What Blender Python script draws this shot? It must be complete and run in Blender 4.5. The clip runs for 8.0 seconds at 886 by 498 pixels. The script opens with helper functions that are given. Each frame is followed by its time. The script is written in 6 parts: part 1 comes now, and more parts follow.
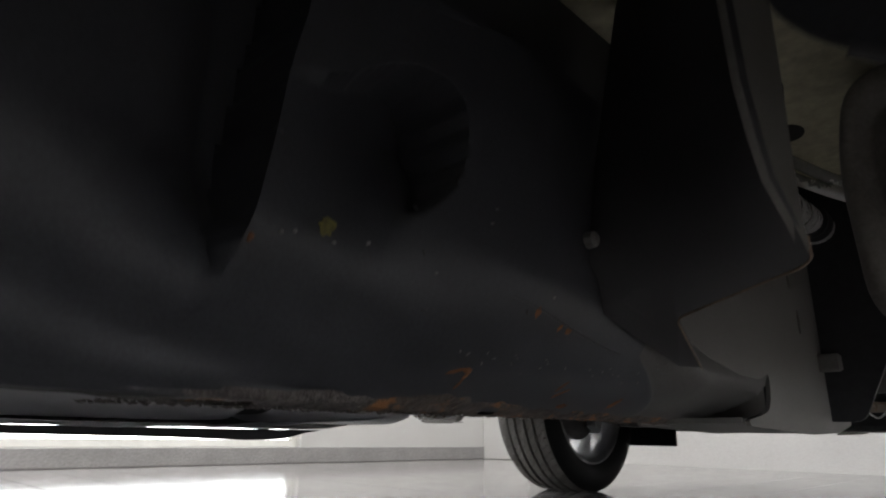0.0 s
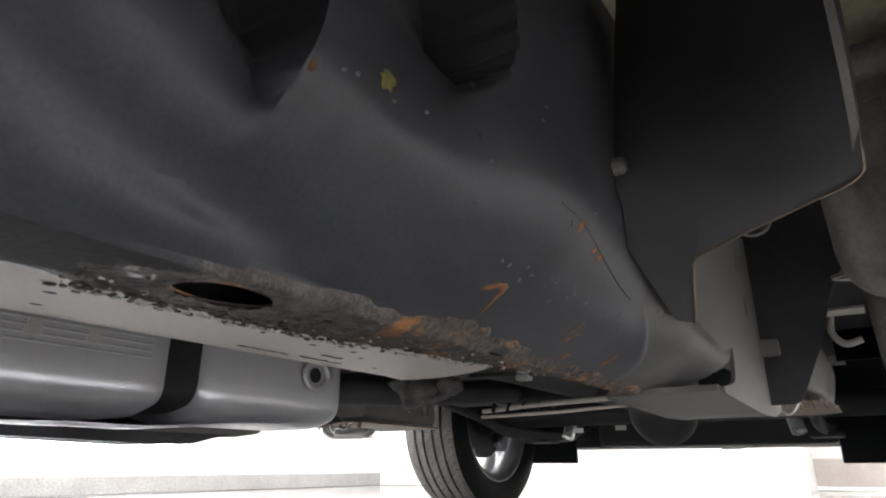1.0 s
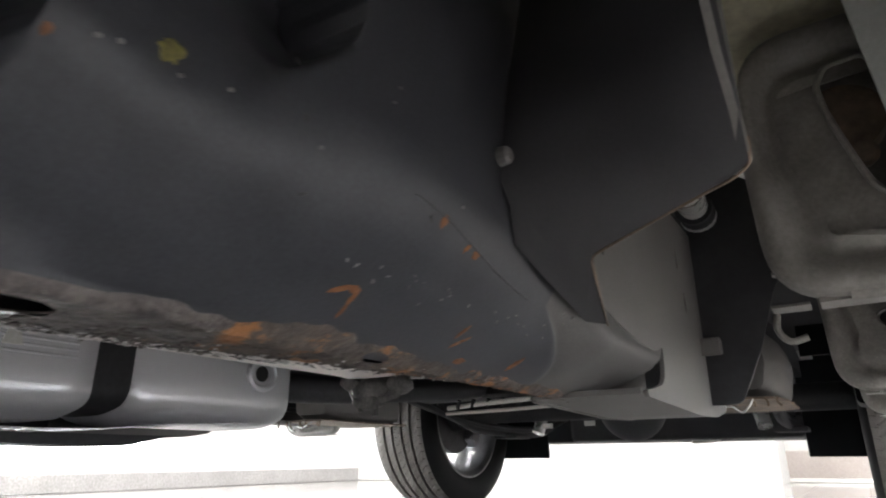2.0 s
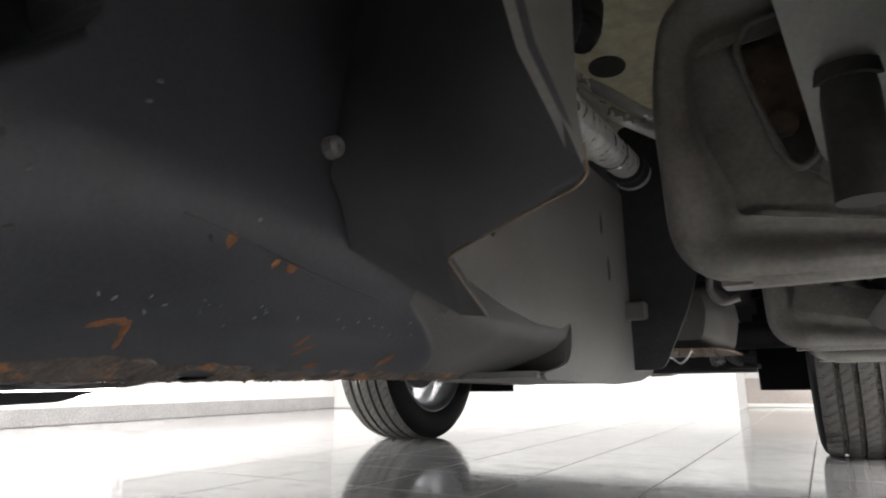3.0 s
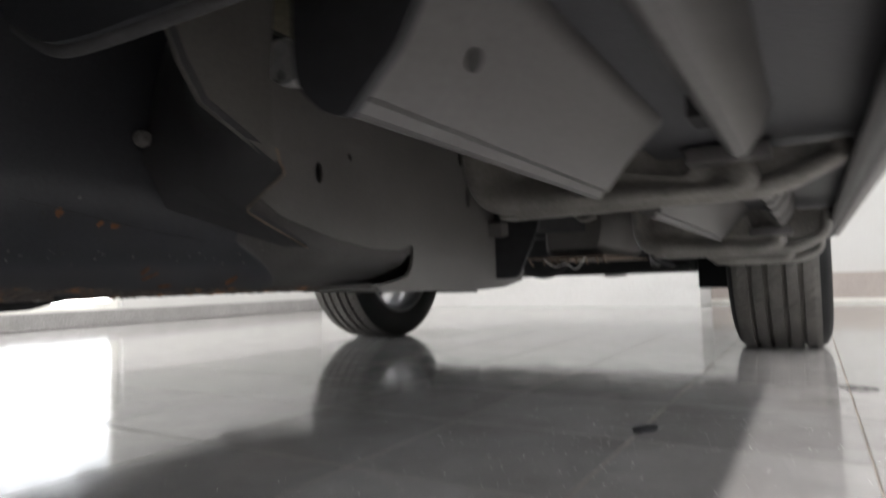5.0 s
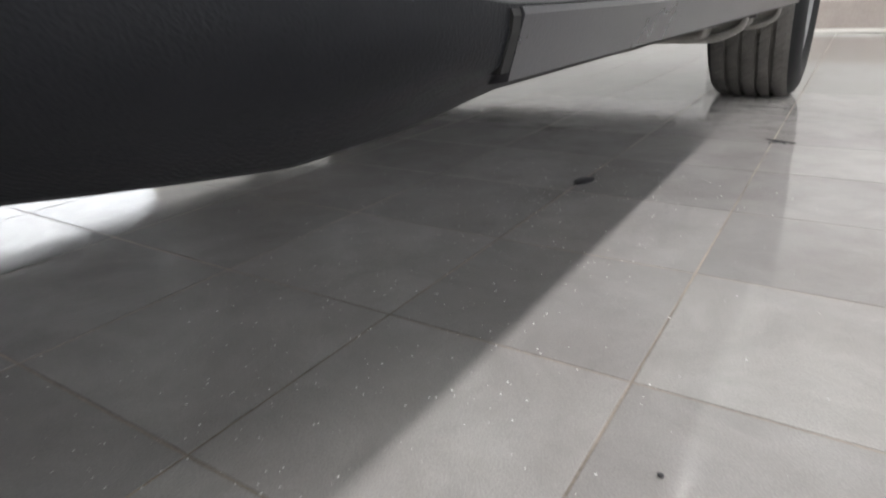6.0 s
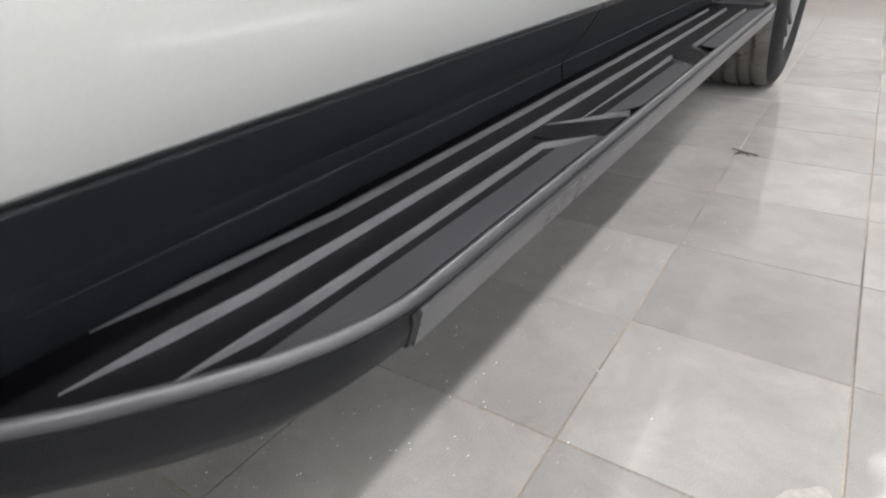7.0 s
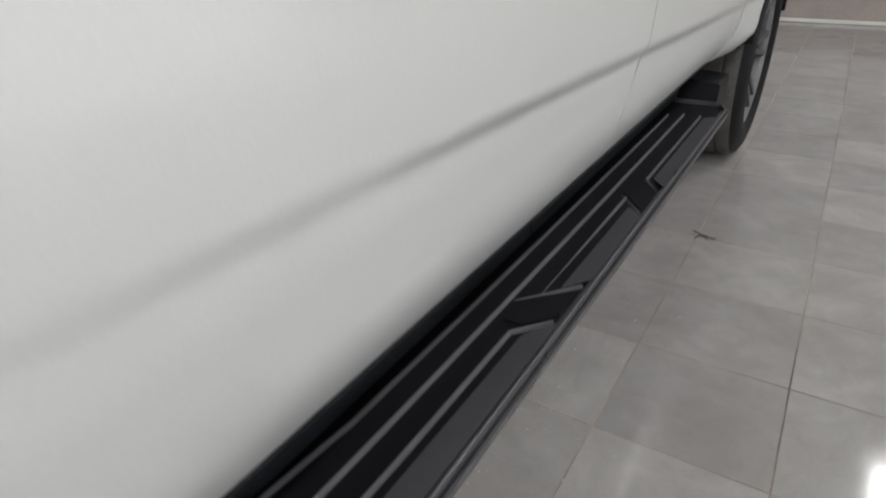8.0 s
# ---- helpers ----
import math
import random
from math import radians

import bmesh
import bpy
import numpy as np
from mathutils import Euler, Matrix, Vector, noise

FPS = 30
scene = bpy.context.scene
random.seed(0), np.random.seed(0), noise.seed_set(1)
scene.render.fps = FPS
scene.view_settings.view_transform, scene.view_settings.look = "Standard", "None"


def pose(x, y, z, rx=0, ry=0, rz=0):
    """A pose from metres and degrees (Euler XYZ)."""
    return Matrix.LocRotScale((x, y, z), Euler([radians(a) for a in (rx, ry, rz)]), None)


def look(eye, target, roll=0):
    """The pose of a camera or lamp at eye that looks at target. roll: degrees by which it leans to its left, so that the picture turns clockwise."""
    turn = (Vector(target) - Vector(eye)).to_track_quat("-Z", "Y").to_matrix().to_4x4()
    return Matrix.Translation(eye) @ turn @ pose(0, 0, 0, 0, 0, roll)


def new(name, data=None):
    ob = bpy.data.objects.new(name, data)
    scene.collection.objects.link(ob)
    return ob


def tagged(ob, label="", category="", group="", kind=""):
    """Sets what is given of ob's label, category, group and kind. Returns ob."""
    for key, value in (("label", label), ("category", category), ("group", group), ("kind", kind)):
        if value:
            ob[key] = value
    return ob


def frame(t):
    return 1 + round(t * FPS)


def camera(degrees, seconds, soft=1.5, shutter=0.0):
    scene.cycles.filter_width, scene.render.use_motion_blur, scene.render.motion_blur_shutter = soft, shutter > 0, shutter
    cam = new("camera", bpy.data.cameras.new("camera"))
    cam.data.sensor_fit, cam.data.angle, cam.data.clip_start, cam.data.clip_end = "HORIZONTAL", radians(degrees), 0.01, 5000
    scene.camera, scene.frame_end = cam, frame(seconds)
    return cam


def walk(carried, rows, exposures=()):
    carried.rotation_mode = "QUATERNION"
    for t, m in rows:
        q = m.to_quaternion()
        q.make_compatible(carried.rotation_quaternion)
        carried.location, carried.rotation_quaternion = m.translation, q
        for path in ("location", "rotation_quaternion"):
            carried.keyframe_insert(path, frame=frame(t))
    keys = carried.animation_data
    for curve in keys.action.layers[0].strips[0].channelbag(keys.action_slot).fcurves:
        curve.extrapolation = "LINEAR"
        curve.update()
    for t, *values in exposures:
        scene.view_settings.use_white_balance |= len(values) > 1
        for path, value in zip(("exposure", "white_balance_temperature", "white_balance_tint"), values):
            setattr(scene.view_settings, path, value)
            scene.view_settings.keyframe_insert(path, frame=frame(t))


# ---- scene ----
cam = camera(71.9, 8.0, 1.9, 0.4)
PATH = [
    (0, (0.067, -0.142, 0.225), (-1.278, 1.219, 0.807), 0.9),
    (0.5, (0.001, -0.137, 0.185), (-1.174, 1.341, 0.844), 0.5),
    (1, (-0.021, -0.144, 0.177), (-1.093, 1.406, 0.847), 0.1),
    (1.5, (-0.025, -0.154, 0.158), (-1.066, 1.416, 0.829), -0.0),
    (1.7, (-0.011, -0.13, 0.169), (-1.041, 1.444, 0.849), -0.4),
    (2.8, (0.051, -0.029, 0.225), (-0.989, 1.618, 0.68), -0.1),
    (3, (0.06, -0.024, 0.235), (-0.957, 1.644, 0.663), -0.8),
    (3.5, (0.09, -0.036, 0.25), (-0.912, 1.646, 0.656), -1.4),
    (4, (0.125, -0.06, 0.254), (-0.868, 1.632, 0.641), -1.2),
    (4.5, (0.166, -0.055, 0.245), (-0.826, 1.642, 0.613), -1.3),
    (5, (0.246, -0.061, 0.242), (-0.783, 1.65, 0.353), -1.6),
    (5.1, (0.275, -0.075, 0.246), (-0.771, 1.63, 0.26), -2.1),
    (5.2, (0.3, -0.087, 0.255), (-0.752, 1.612, 0.17), -2.1),
    (6.3, (0.453, -0.256, 0.411), (-0.545, 1.239, -0.465), -2.8),
    (6.5, (0.464, -0.256, 0.454), (-0.523, 1.224, -0.46), -2.7),
    (7, (0.495, -0.233, 0.565), (-0.481, 1.23, -0.388), -1.7),
    (7.5, (0.537, -0.223, 0.673), (-0.435, 1.239, -0.285), -1.7),
    (8, (0.531, -0.266, 0.84), (-0.423, 1.212, -0.112), -1.8),
]
EXPOSURES = [(0.0, -0.05), (0.5, 1.4), (1.0, 1.66), (1.7, 1.7), (2.8, 1.5), (3.5, 1.0), (4.5, 0.9), (5.2, 0.38), (6.3, 0.35), (7.0, 0.55), (7.5, 0.08), (8.0, -0.58)]
walk(cam, [(t, look(eye, target, roll)) for t, eye, target, roll in PATH], EXPOSURES)
LAMP_W = 22

# ---- world and lights ----
world = bpy.data.worlds.new("sky")
scene.world = world
world.use_nodes = True
wn = world.node_tree.nodes
sky = wn.new("ShaderNodeTexSky")
sky.sky_type, sky.sun_disc, sky.sun_elevation, sky.sun_rotation = "NISHITA", False, radians(40), radians(250)
world.node_tree.links.new(sky.outputs["Color"], wn["Background"].inputs["Color"])
wn["Background"].inputs["Strength"].default_value = 0.12

XC = -0.692          # the car's middle plane
ROOM_X0, ROOM_X1, ROOM_Y0, ROOM_Y1, ROOM_Z = -4.2, 3.6, -4.2, 5.22, 3.1


def area_lamp(name, eye, target, sx, sy, watts, colour=(1, 1, 1)):
    data = bpy.data.lights.new(name, "AREA")
    data.shape, data.size, data.size_y, data.energy, data.color = "RECTANGLE", sx, sy, watts, colour
    ob = new(name, data)
    ob.matrix_world = look(eye, target)
    return ob


# ---- materials ----
def material(name, base, second=None, rough=0.5, metal=0.0, grain=60.0, blot=6.0, bump=0.1, spread=0.12, coat=0.0, third=None, third_at=0.62, third_scale=18.0):
    """A surface with blotches and grain; second: the colour of the blotches; third: sparse stains."""
    m = bpy.data.materials.new(name)
    m.use_nodes = True
    nt = m.node_tree
    n, l = nt.nodes, nt.links
    b = n["Principled BSDF"]
    co = n.new("ShaderNodeTexCoord")
    big = n.new("ShaderNodeTexNoise")
    big.inputs["Scale"].default_value, big.inputs["Detail"].default_value, big.inputs["Roughness"].default_value = blot, 6, 0.62
    fine = n.new("ShaderNodeTexNoise")
    fine.inputs["Scale"].default_value, fine.inputs["Detail"].default_value = grain, 5
    for t in (big, fine):
        l.new(co.outputs["Object"], t.inputs["Vector"])
    ramp = n.new("ShaderNodeValToRGB")
    ramp.color_ramp.elements[0].position, ramp.color_ramp.elements[1].position = 0.35, 0.68
    second = second or tuple(c * 0.72 for c in base)
    ramp.color_ramp.elements[0].color, ramp.color_ramp.elements[1].color = (*second, 1), (*base, 1)
    l.new(big.outputs["Fac"], ramp.inputs["Fac"])
    mix = n.new("ShaderNodeMix")
    mix.data_type, mix.blend_type = "RGBA", "OVERLAY"
    mix.inputs["Factor"].default_value = min(1.0, spread * 4)
    l.new(ramp.outputs["Color"], mix.inputs["A"])
    l.new(fine.outputs["Fac"], mix.inputs["B"])
    out = mix.outputs["Result"]
    if third:
        spots = n.new("ShaderNodeTexNoise")
        spots.inputs["Scale"].default_value, spots.inputs["Detail"].default_value, spots.inputs["Roughness"].default_value = third_scale, 8, 0.7
        l.new(co.outputs["Object"], spots.inputs["Vector"])
        cut = n.new("ShaderNodeMapRange")
        cut.inputs["From Min"].default_value, cut.inputs["From Max"].default_value = third_at, third_at + 0.06
        l.new(spots.outputs["Fac"], cut.inputs["Value"])
        m2 = n.new("ShaderNodeMix")
        m2.data_type = "RGBA"
        l.new(cut.outputs["Result"], m2.inputs["Factor"])
        l.new(out, m2.inputs["A"])
        m2.inputs["B"].default_value = (*third, 1)
        out = m2.outputs["Result"]
    l.new(out, b.inputs["Base Color"])
    rr = n.new("ShaderNodeMapRange")
    rr.inputs["To Min"].default_value, rr.inputs["To Max"].default_value = max(0.02, rough - spread), min(1.0, rough + spread)
    l.new(big.outputs["Fac"], rr.inputs["Value"])
    l.new(rr.outputs["Result"], b.inputs["Roughness"])
    b.inputs["Metallic"].default_value = metal
    b.inputs["Coat Weight"].default_value = coat
    if bump:
        bp = n.new("ShaderNodeBump")
        bp.inputs["Strength"].default_value, bp.inputs["Distance"].default_value = bump, 0.002
        l.new(fine.outputs["Fac"], bp.inputs["Height"])
        l.new(bp.outputs["Normal"], b.inputs["Normal"])
    return m


def glow(name, colour, strength):
    m = bpy.data.materials.new(name)
    m.use_nodes = True
    b = m.node_tree.nodes["Principled BSDF"]
    b.inputs["Base Color"].default_value = (0.8, 0.8, 0.8, 1)
    b.inputs["Emission Color"].default_value, b.inputs["Emission Strength"].default_value = (*colour, 1), strength
    return m


def glass(name):
    m = bpy.data.materials.new(name)
    m.use_nodes = True
    b = m.node_tree.nodes["Principled BSDF"]
    b.inputs["Transmission Weight"].default_value, b.inputs["Roughness"].default_value, b.inputs["IOR"].default_value = 1.0, 0.0, 1.45
    return m


M_TILE = material("grey_porcelain_tile", (0.278, 0.268, 0.261), (0.230, 0.218, 0.209), rough=0.115, grain=1100, blot=5, bump=0.0015, spread=0.055, third=(0.335, 0.292, 0.266), third_at=0.68, third_scale=11)
M_GROUT = material("pale_grout", (0.37, 0.315, 0.26), (0.075, 0.065, 0.056), rough=0.9, grain=200, blot=1.8)
M_WALL = material("white_wall_paint", (0.54, 0.535, 0.52), (0.51, 0.505, 0.49), rough=0.7, grain=120, blot=2, bump=0.04, spread=0.05)
M_SKIRT = material("grey_stone_skirting", (0.30, 0.29, 0.285), (0.24, 0.235, 0.23), rough=0.4, grain=80, blot=5)
M_DADO = material("brown_grey_tile_dado", (0.40, 0.355, 0.325), (0.34, 0.30, 0.275), rough=0.3, grain=70, blot=3, spread=0.04)
M_CEIL = material("white_ceiling_paint", (0.75, 0.75, 0.73), rough=0.8, grain=100, blot=2)
M_PAINT = material("white_car_paint", (0.575, 0.58, 0.563), (0.56, 0.565, 0.549), rough=0.28, grain=400, blot=2, bump=0.0, spread=0.02, coat=0.35)
M_PLASTIC = material("black_grained_plastic", (0.0115, 0.012, 0.014), (0.0085, 0.009, 0.0105), rough=0.38, grain=700, blot=12, bump=0.25, spread=0.06)
M_CLAD = material("black_satin_cladding", (0.013, 0.014, 0.017), (0.010, 0.011, 0.013), rough=0.34, grain=900, blot=8, bump=0.15, spread=0.05)
M_RIB = material("grey_rubber_tread_rib", (0.115, 0.115, 0.122), (0.085, 0.085, 0.091), rough=0.34, grain=500, blot=20, bump=0.12, spread=0.06)
# Rim's base lifted above the step's black to paint in its highlight.
M_RIMS = material("highlight_step_rim", (0.050, 0.050, 0.054), (0.042, 0.042, 0.046), rough=0.38, grain=500, blot=8, bump=0.05, spread=0.04)
# Lighter than the step's top to paint in light off the floor.
M_BASE = material("floor_lit_step_underside", (0.092, 0.094, 0.103), (0.072, 0.073, 0.081), rough=0.5, grain=400, blot=9, bump=0.1, spread=0.06)
M_FLOORB = material("deep_black_step_plastic", (0.0065, 0.0065, 0.008), (0.0045, 0.0045, 0.0055), rough=0.5, grain=700, blot=12, bump=0.3, spread=0.06, third=(0.03, 0.03, 0.032), third_at=0.74, third_scale=160)
M_LAND = material("grey_black_step_land", (0.050, 0.050, 0.055), (0.043, 0.043, 0.047), rough=0.45, grain=400, blot=6, bump=0.08, spread=0.04)
M_TRIM = material("satin_black_step_trim", (0.029, 0.029, 0.032), (0.023, 0.023, 0.026), rough=0.28, grain=400, blot=6, bump=0.05, spread=0.03)
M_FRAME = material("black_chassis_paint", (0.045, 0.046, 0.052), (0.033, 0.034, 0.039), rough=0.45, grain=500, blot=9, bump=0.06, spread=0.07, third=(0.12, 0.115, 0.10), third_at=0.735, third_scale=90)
# Chassis paint darkened to put shade into the outrigger's front and foot.
M_MOUNT = material("shaded_outrigger_paint", (0.043, 0.042, 0.045), (0.034, 0.033, 0.036), rough=0.55, grain=500, blot=8, bump=0.05, spread=0.05)
# Same paint lightened to put light into the outrigger's outward side.
M_SIDE = material("lit_outrigger_side_paint", (0.165, 0.158, 0.147), (0.132, 0.126, 0.117), rough=0.5, grain=400, blot=7, bump=0.05, spread=0.05)
M_FRAME2 = material("grey_brown_chassis_paint", (0.170, 0.163, 0.156), (0.136, 0.130, 0.124), rough=0.5, grain=500, blot=7, bump=0.05, spread=0.05)
M_UNDER = material("matt_underside_coating", (0.080, 0.079, 0.082), (0.060, 0.059, 0.062), rough=0.7, grain=300, blot=30, bump=0.3, spread=0.08)
M_LAP = material("grey_brown_rail_end_paint", (0.094, 0.090, 0.087), (0.074, 0.071, 0.069), rough=0.5, grain=500, blot=14, bump=0.06, spread=0.07, third=(0.16, 0.145, 0.12), third_at=0.72, third_scale=90)
M_RUST = material("scraped_rusty_steel", (0.105, 0.083, 0.068), (0.042, 0.034, 0.031), rough=0.6, grain=260, blot=60, bump=0.9, third=(0.27, 0.115, 0.04), third_at=0.535, third_scale=30)
M_SCRAPE = material("torn_black_coating", (0.130, 0.112, 0.104), (0.036, 0.031, 0.031), rough=0.55, grain=300, blot=90, bump=1.0, third=(0.36, 0.34, 0.33), third_at=0.64, third_scale=170)
M_STAY = material("pale_grey_steel", (0.62, 0.63, 0.60), (0.56, 0.57, 0.54), rough=0.45, grain=300, blot=5, bump=0.03, spread=0.05)
M_ORANGE = material("orange_rust", (0.25, 0.10, 0.035), (0.13, 0.055, 0.025), rough=0.9, grain=220, blot=40, bump=0.6)
M_BROWN = material("brown_dirty_steel", (0.30, 0.215, 0.155), (0.11, 0.085, 0.065), rough=0.6, grain=90, blot=30, bump=0.4)
M_FLAKE = material("bare_metal_flake", (0.58, 0.57, 0.56), (0.32, 0.31, 0.30), rough=0.45, grain=300, blot=60)
M_SCUFF = material("bare_scuffed_metal", (0.22, 0.21, 0.20), (0.07, 0.07, 0.07), rough=0.6, metal=0.2, grain=200, blot=30, bump=0.6)
M_GREYPLATE = material("grey_primed_sill_steel", (0.115, 0.109, 0.108), (0.098, 0.093, 0.092), rough=0.45, grain=300, blot=5, bump=0.03, spread=0.06)
M_PAN = material("black_pressed_steel", (0.285, 0.270, 0.250), (0.170, 0.160, 0.149), rough=0.42, grain=260, blot=16, bump=0.12, spread=0.08, third=(0.40, 0.37, 0.34), third_at=0.66, third_scale=110)
M_BUSH = material("worn_grey_rubber", (0.085, 0.083, 0.080), (0.06, 0.058, 0.057), rough=0.5, grain=200, blot=30)
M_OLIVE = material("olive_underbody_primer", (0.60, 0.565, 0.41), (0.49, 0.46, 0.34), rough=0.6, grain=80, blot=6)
M_SHAFT = material("bare_grey_shaft_steel", (0.70, 0.65, 0.605), (0.64, 0.595, 0.555), rough=0.42, metal=0.0, grain=200, blot=5, bump=0.02, spread=0.04)
M_SILVER = material("aluminised_silencer_steel", (0.66, 0.66, 0.685), (0.60, 0.60, 0.625), rough=0.30, metal=0.3, grain=500, blot=2, bump=0.0, spread=0.015)
M_FOIL = material("crinkled_foil_wrap", (0.95, 0.95, 0.94), (0.72, 0.72, 0.71), rough=0.30, metal=0.55, grain=150, blot=60, bump=1.0)
M_PIPE = material("drawn_steel_pipe", (0.88, 0.88, 0.87), (0.78, 0.78, 0.77), rough=0.28, metal=0.6, grain=200, blot=20)
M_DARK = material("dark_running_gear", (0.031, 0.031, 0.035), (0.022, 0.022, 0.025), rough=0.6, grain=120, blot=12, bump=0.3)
M_RUBBER = material("tyre_rubber", (0.112, 0.104, 0.096), (0.080, 0.075, 0.070), rough=0.75, grain=300, blot=14, bump=0.3, third=(0.13, 0.12, 0.11), third_at=0.63, third_scale=40)
M_WALLRUB = material("black_tyre_sidewall", (0.012, 0.012, 0.013), (0.009, 0.009, 0.0095), rough=0.6, grain=300, blot=20, bump=0.15)
M_ALLOY = material("machined_alloy", (0.42, 0.42, 0.43), (0.33, 0.33, 0.34), rough=0.32, metal=0.85, grain=200, blot=10)
M_RIM = material("dull_cast_alloy", (0.24, 0.24, 0.245), (0.18, 0.18, 0.185), rough=0.4, metal=0.5, grain=200, blot=10)
M_DISC = material("dull_brake_steel", (0.10, 0.10, 0.105), (0.06, 0.06, 0.062), rough=0.4, metal=0.6, grain=200, blot=20)
M_ALLOYD = material("dark_alloy_paint", (0.05, 0.05, 0.053), (0.04, 0.04, 0.042), rough=0.35, metal=0.3, grain=200, blot=10)
M_WHITE = material("white_plastic", (0.75, 0.74, 0.70), (0.65, 0.64, 0.6), rough=0.5, grain=200, blot=10)
M_SPILL = material("dried_spill", (0.31, 0.285, 0.262), (0.25, 0.228, 0.21), rough=0.5, grain=120, blot=20, bump=0.1)
M_LICHEN = material("dry_yellow_splash", (0.17, 0.15, 0.04), (0.10, 0.09, 0.03), rough=0.8, grain=400, blot=200, bump=0.4)
M_GAP = material("deep_black_joint", (0.004, 0.004, 0.004), rough=0.9, bump=0)
M_INK = material("black_print", (0.03, 0.03, 0.03), rough=0.7, bump=0)
M_LED = glow("led_diffuser", (1.0, 0.98, 0.95), 14)
M_DAY = glow("daylight_outside", (0.93, 0.96, 1.0), 8.5)


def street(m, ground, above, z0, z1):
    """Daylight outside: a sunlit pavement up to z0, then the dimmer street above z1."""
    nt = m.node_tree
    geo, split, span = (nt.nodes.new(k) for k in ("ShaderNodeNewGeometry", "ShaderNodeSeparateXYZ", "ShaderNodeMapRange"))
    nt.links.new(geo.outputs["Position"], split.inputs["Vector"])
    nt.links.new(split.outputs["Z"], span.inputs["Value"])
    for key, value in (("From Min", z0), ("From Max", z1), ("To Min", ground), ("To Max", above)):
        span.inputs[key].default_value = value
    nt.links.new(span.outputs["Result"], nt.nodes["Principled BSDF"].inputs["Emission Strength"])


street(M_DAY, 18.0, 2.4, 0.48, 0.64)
# Glow for the added right-hand window, which is never in view.
M_DAY2 = glow("added_window_daylight", (0.94, 0.965, 1.0), 3.0)
M_GLASS = glass("window_glass")
for m, level in ((M_WALLRUB, 0.16), (M_PLASTIC, 0.09), (M_RIB, 0.9), (M_LAND, 0.5), (M_RIMS, 0.7), (M_CLAD, 0.28), (M_FRAME, 0.3), (M_UNDER, 0.16), (M_LAP, 0.3), (M_FLOORB, 0.12), (M_TILE, 0.5)):
    m.node_tree.nodes["Principled BSDF"].inputs["Specular IOR Level"].default_value = level


def vary_by_piece(m, low, high):
    """Gives each piece with this material a brightness of its own."""
    nt = m.node_tree
    b = nt.nodes["Principled BSDF"]
    src = b.inputs["Base Color"].links[0].from_socket
    info = nt.nodes.new("ShaderNodeObjectInfo")
    span = nt.nodes.new("ShaderNodeMapRange")
    span.inputs["To Min"].default_value, span.inputs["To Max"].default_value = low, high
    tone = nt.nodes.new("ShaderNodeHueSaturation")
    nt.links.new(info.outputs["Random"], span.inputs["Value"])
    nt.links.new(span.outputs["Result"], tone.inputs["Value"])
    nt.links.new(src, tone.inputs["Color"])
    nt.links.new(tone.outputs["Color"], b.inputs["Base Color"])


vary_by_piece(M_TILE, 0.90, 1.08)


def slate(m):
    """Adds fine pitted grain, smudges in the polish and a faint waviness to the tiles."""
    nt = m.node_tree
    n, l = nt.nodes, nt.links
    b = n["Principled BSDF"]
    src = b.inputs["Base Color"].links[0].from_socket
    pits = n.new("ShaderNodeTexNoise")
    pits.inputs["Scale"].default_value, pits.inputs["Detail"].default_value, pits.inputs["Roughness"].default_value = 620, 8, 0.88
    span = n.new("ShaderNodeMapRange")
    span.inputs["From Min"].default_value, span.inputs["From Max"].default_value = 0.36, 0.64
    span.inputs["To Min"].default_value, span.inputs["To Max"].default_value = 0.60, 1.38
    l.new(pits.outputs["Fac"], span.inputs["Value"])
    tone = n.new("ShaderNodeHueSaturation")
    l.new(src, tone.inputs["Color"])
    l.new(tone.outputs["Color"], b.inputs["Base Color"])
    stain = n.new("ShaderNodeTexNoise")
    stain.inputs["Scale"].default_value, stain.inputs["Detail"].default_value, stain.inputs["Roughness"].default_value, stain.inputs["Distortion"].default_value = 6, 9, 0.72, 1.2
    dull = n.new("ShaderNodeMapRange")
    dull.inputs["From Min"].default_value, dull.inputs["From Max"].default_value = 0.36, 0.64
    dull.inputs["To Min"].default_value, dull.inputs["To Max"].default_value = 0.90, 1.06
    l.new(stain.outputs["Fac"], dull.inputs["Value"])
    both = n.new("ShaderNodeMath")
    both.operation = "MULTIPLY"
    l.new(span.outputs["Result"], both.inputs[0])
    l.new(dull.outputs["Result"], both.inputs[1])
    l.new(both.outputs["Value"], tone.inputs["Value"])
    smear = n.new("ShaderNodeTexNoise")
    smear.inputs["Scale"].default_value, smear.inputs["Detail"].default_value, smear.inputs["Roughness"].default_value, smear.inputs["Distortion"].default_value = 9, 7, 0.68, 1.6
    gloss = n.new("ShaderNodeMapRange")
    gloss.inputs["From Min"].default_value, gloss.inputs["From Max"].default_value = 0.35, 0.66
    gloss.inputs["To Min"].default_value, gloss.inputs["To Max"].default_value = 0.055, 0.15
    l.new(smear.outputs["Fac"], gloss.inputs["Value"])
    l.new(gloss.outputs["Result"], b.inputs["Roughness"])
    wave = n.new("ShaderNodeTexNoise")
    wave.inputs["Scale"].default_value, wave.inputs["Detail"].default_value = 26, 3
    bend = n.new("ShaderNodeBump")
    bend.inputs["Strength"].default_value, bend.inputs["Distance"].default_value = 0.014, 0.004
    l.new(wave.outputs["Fac"], bend.inputs["Height"])
    fine = b.inputs["Normal"].links[0].from_node
    l.new(bend.outputs["Normal"], fine.inputs["Normal"])


slate(M_TILE)


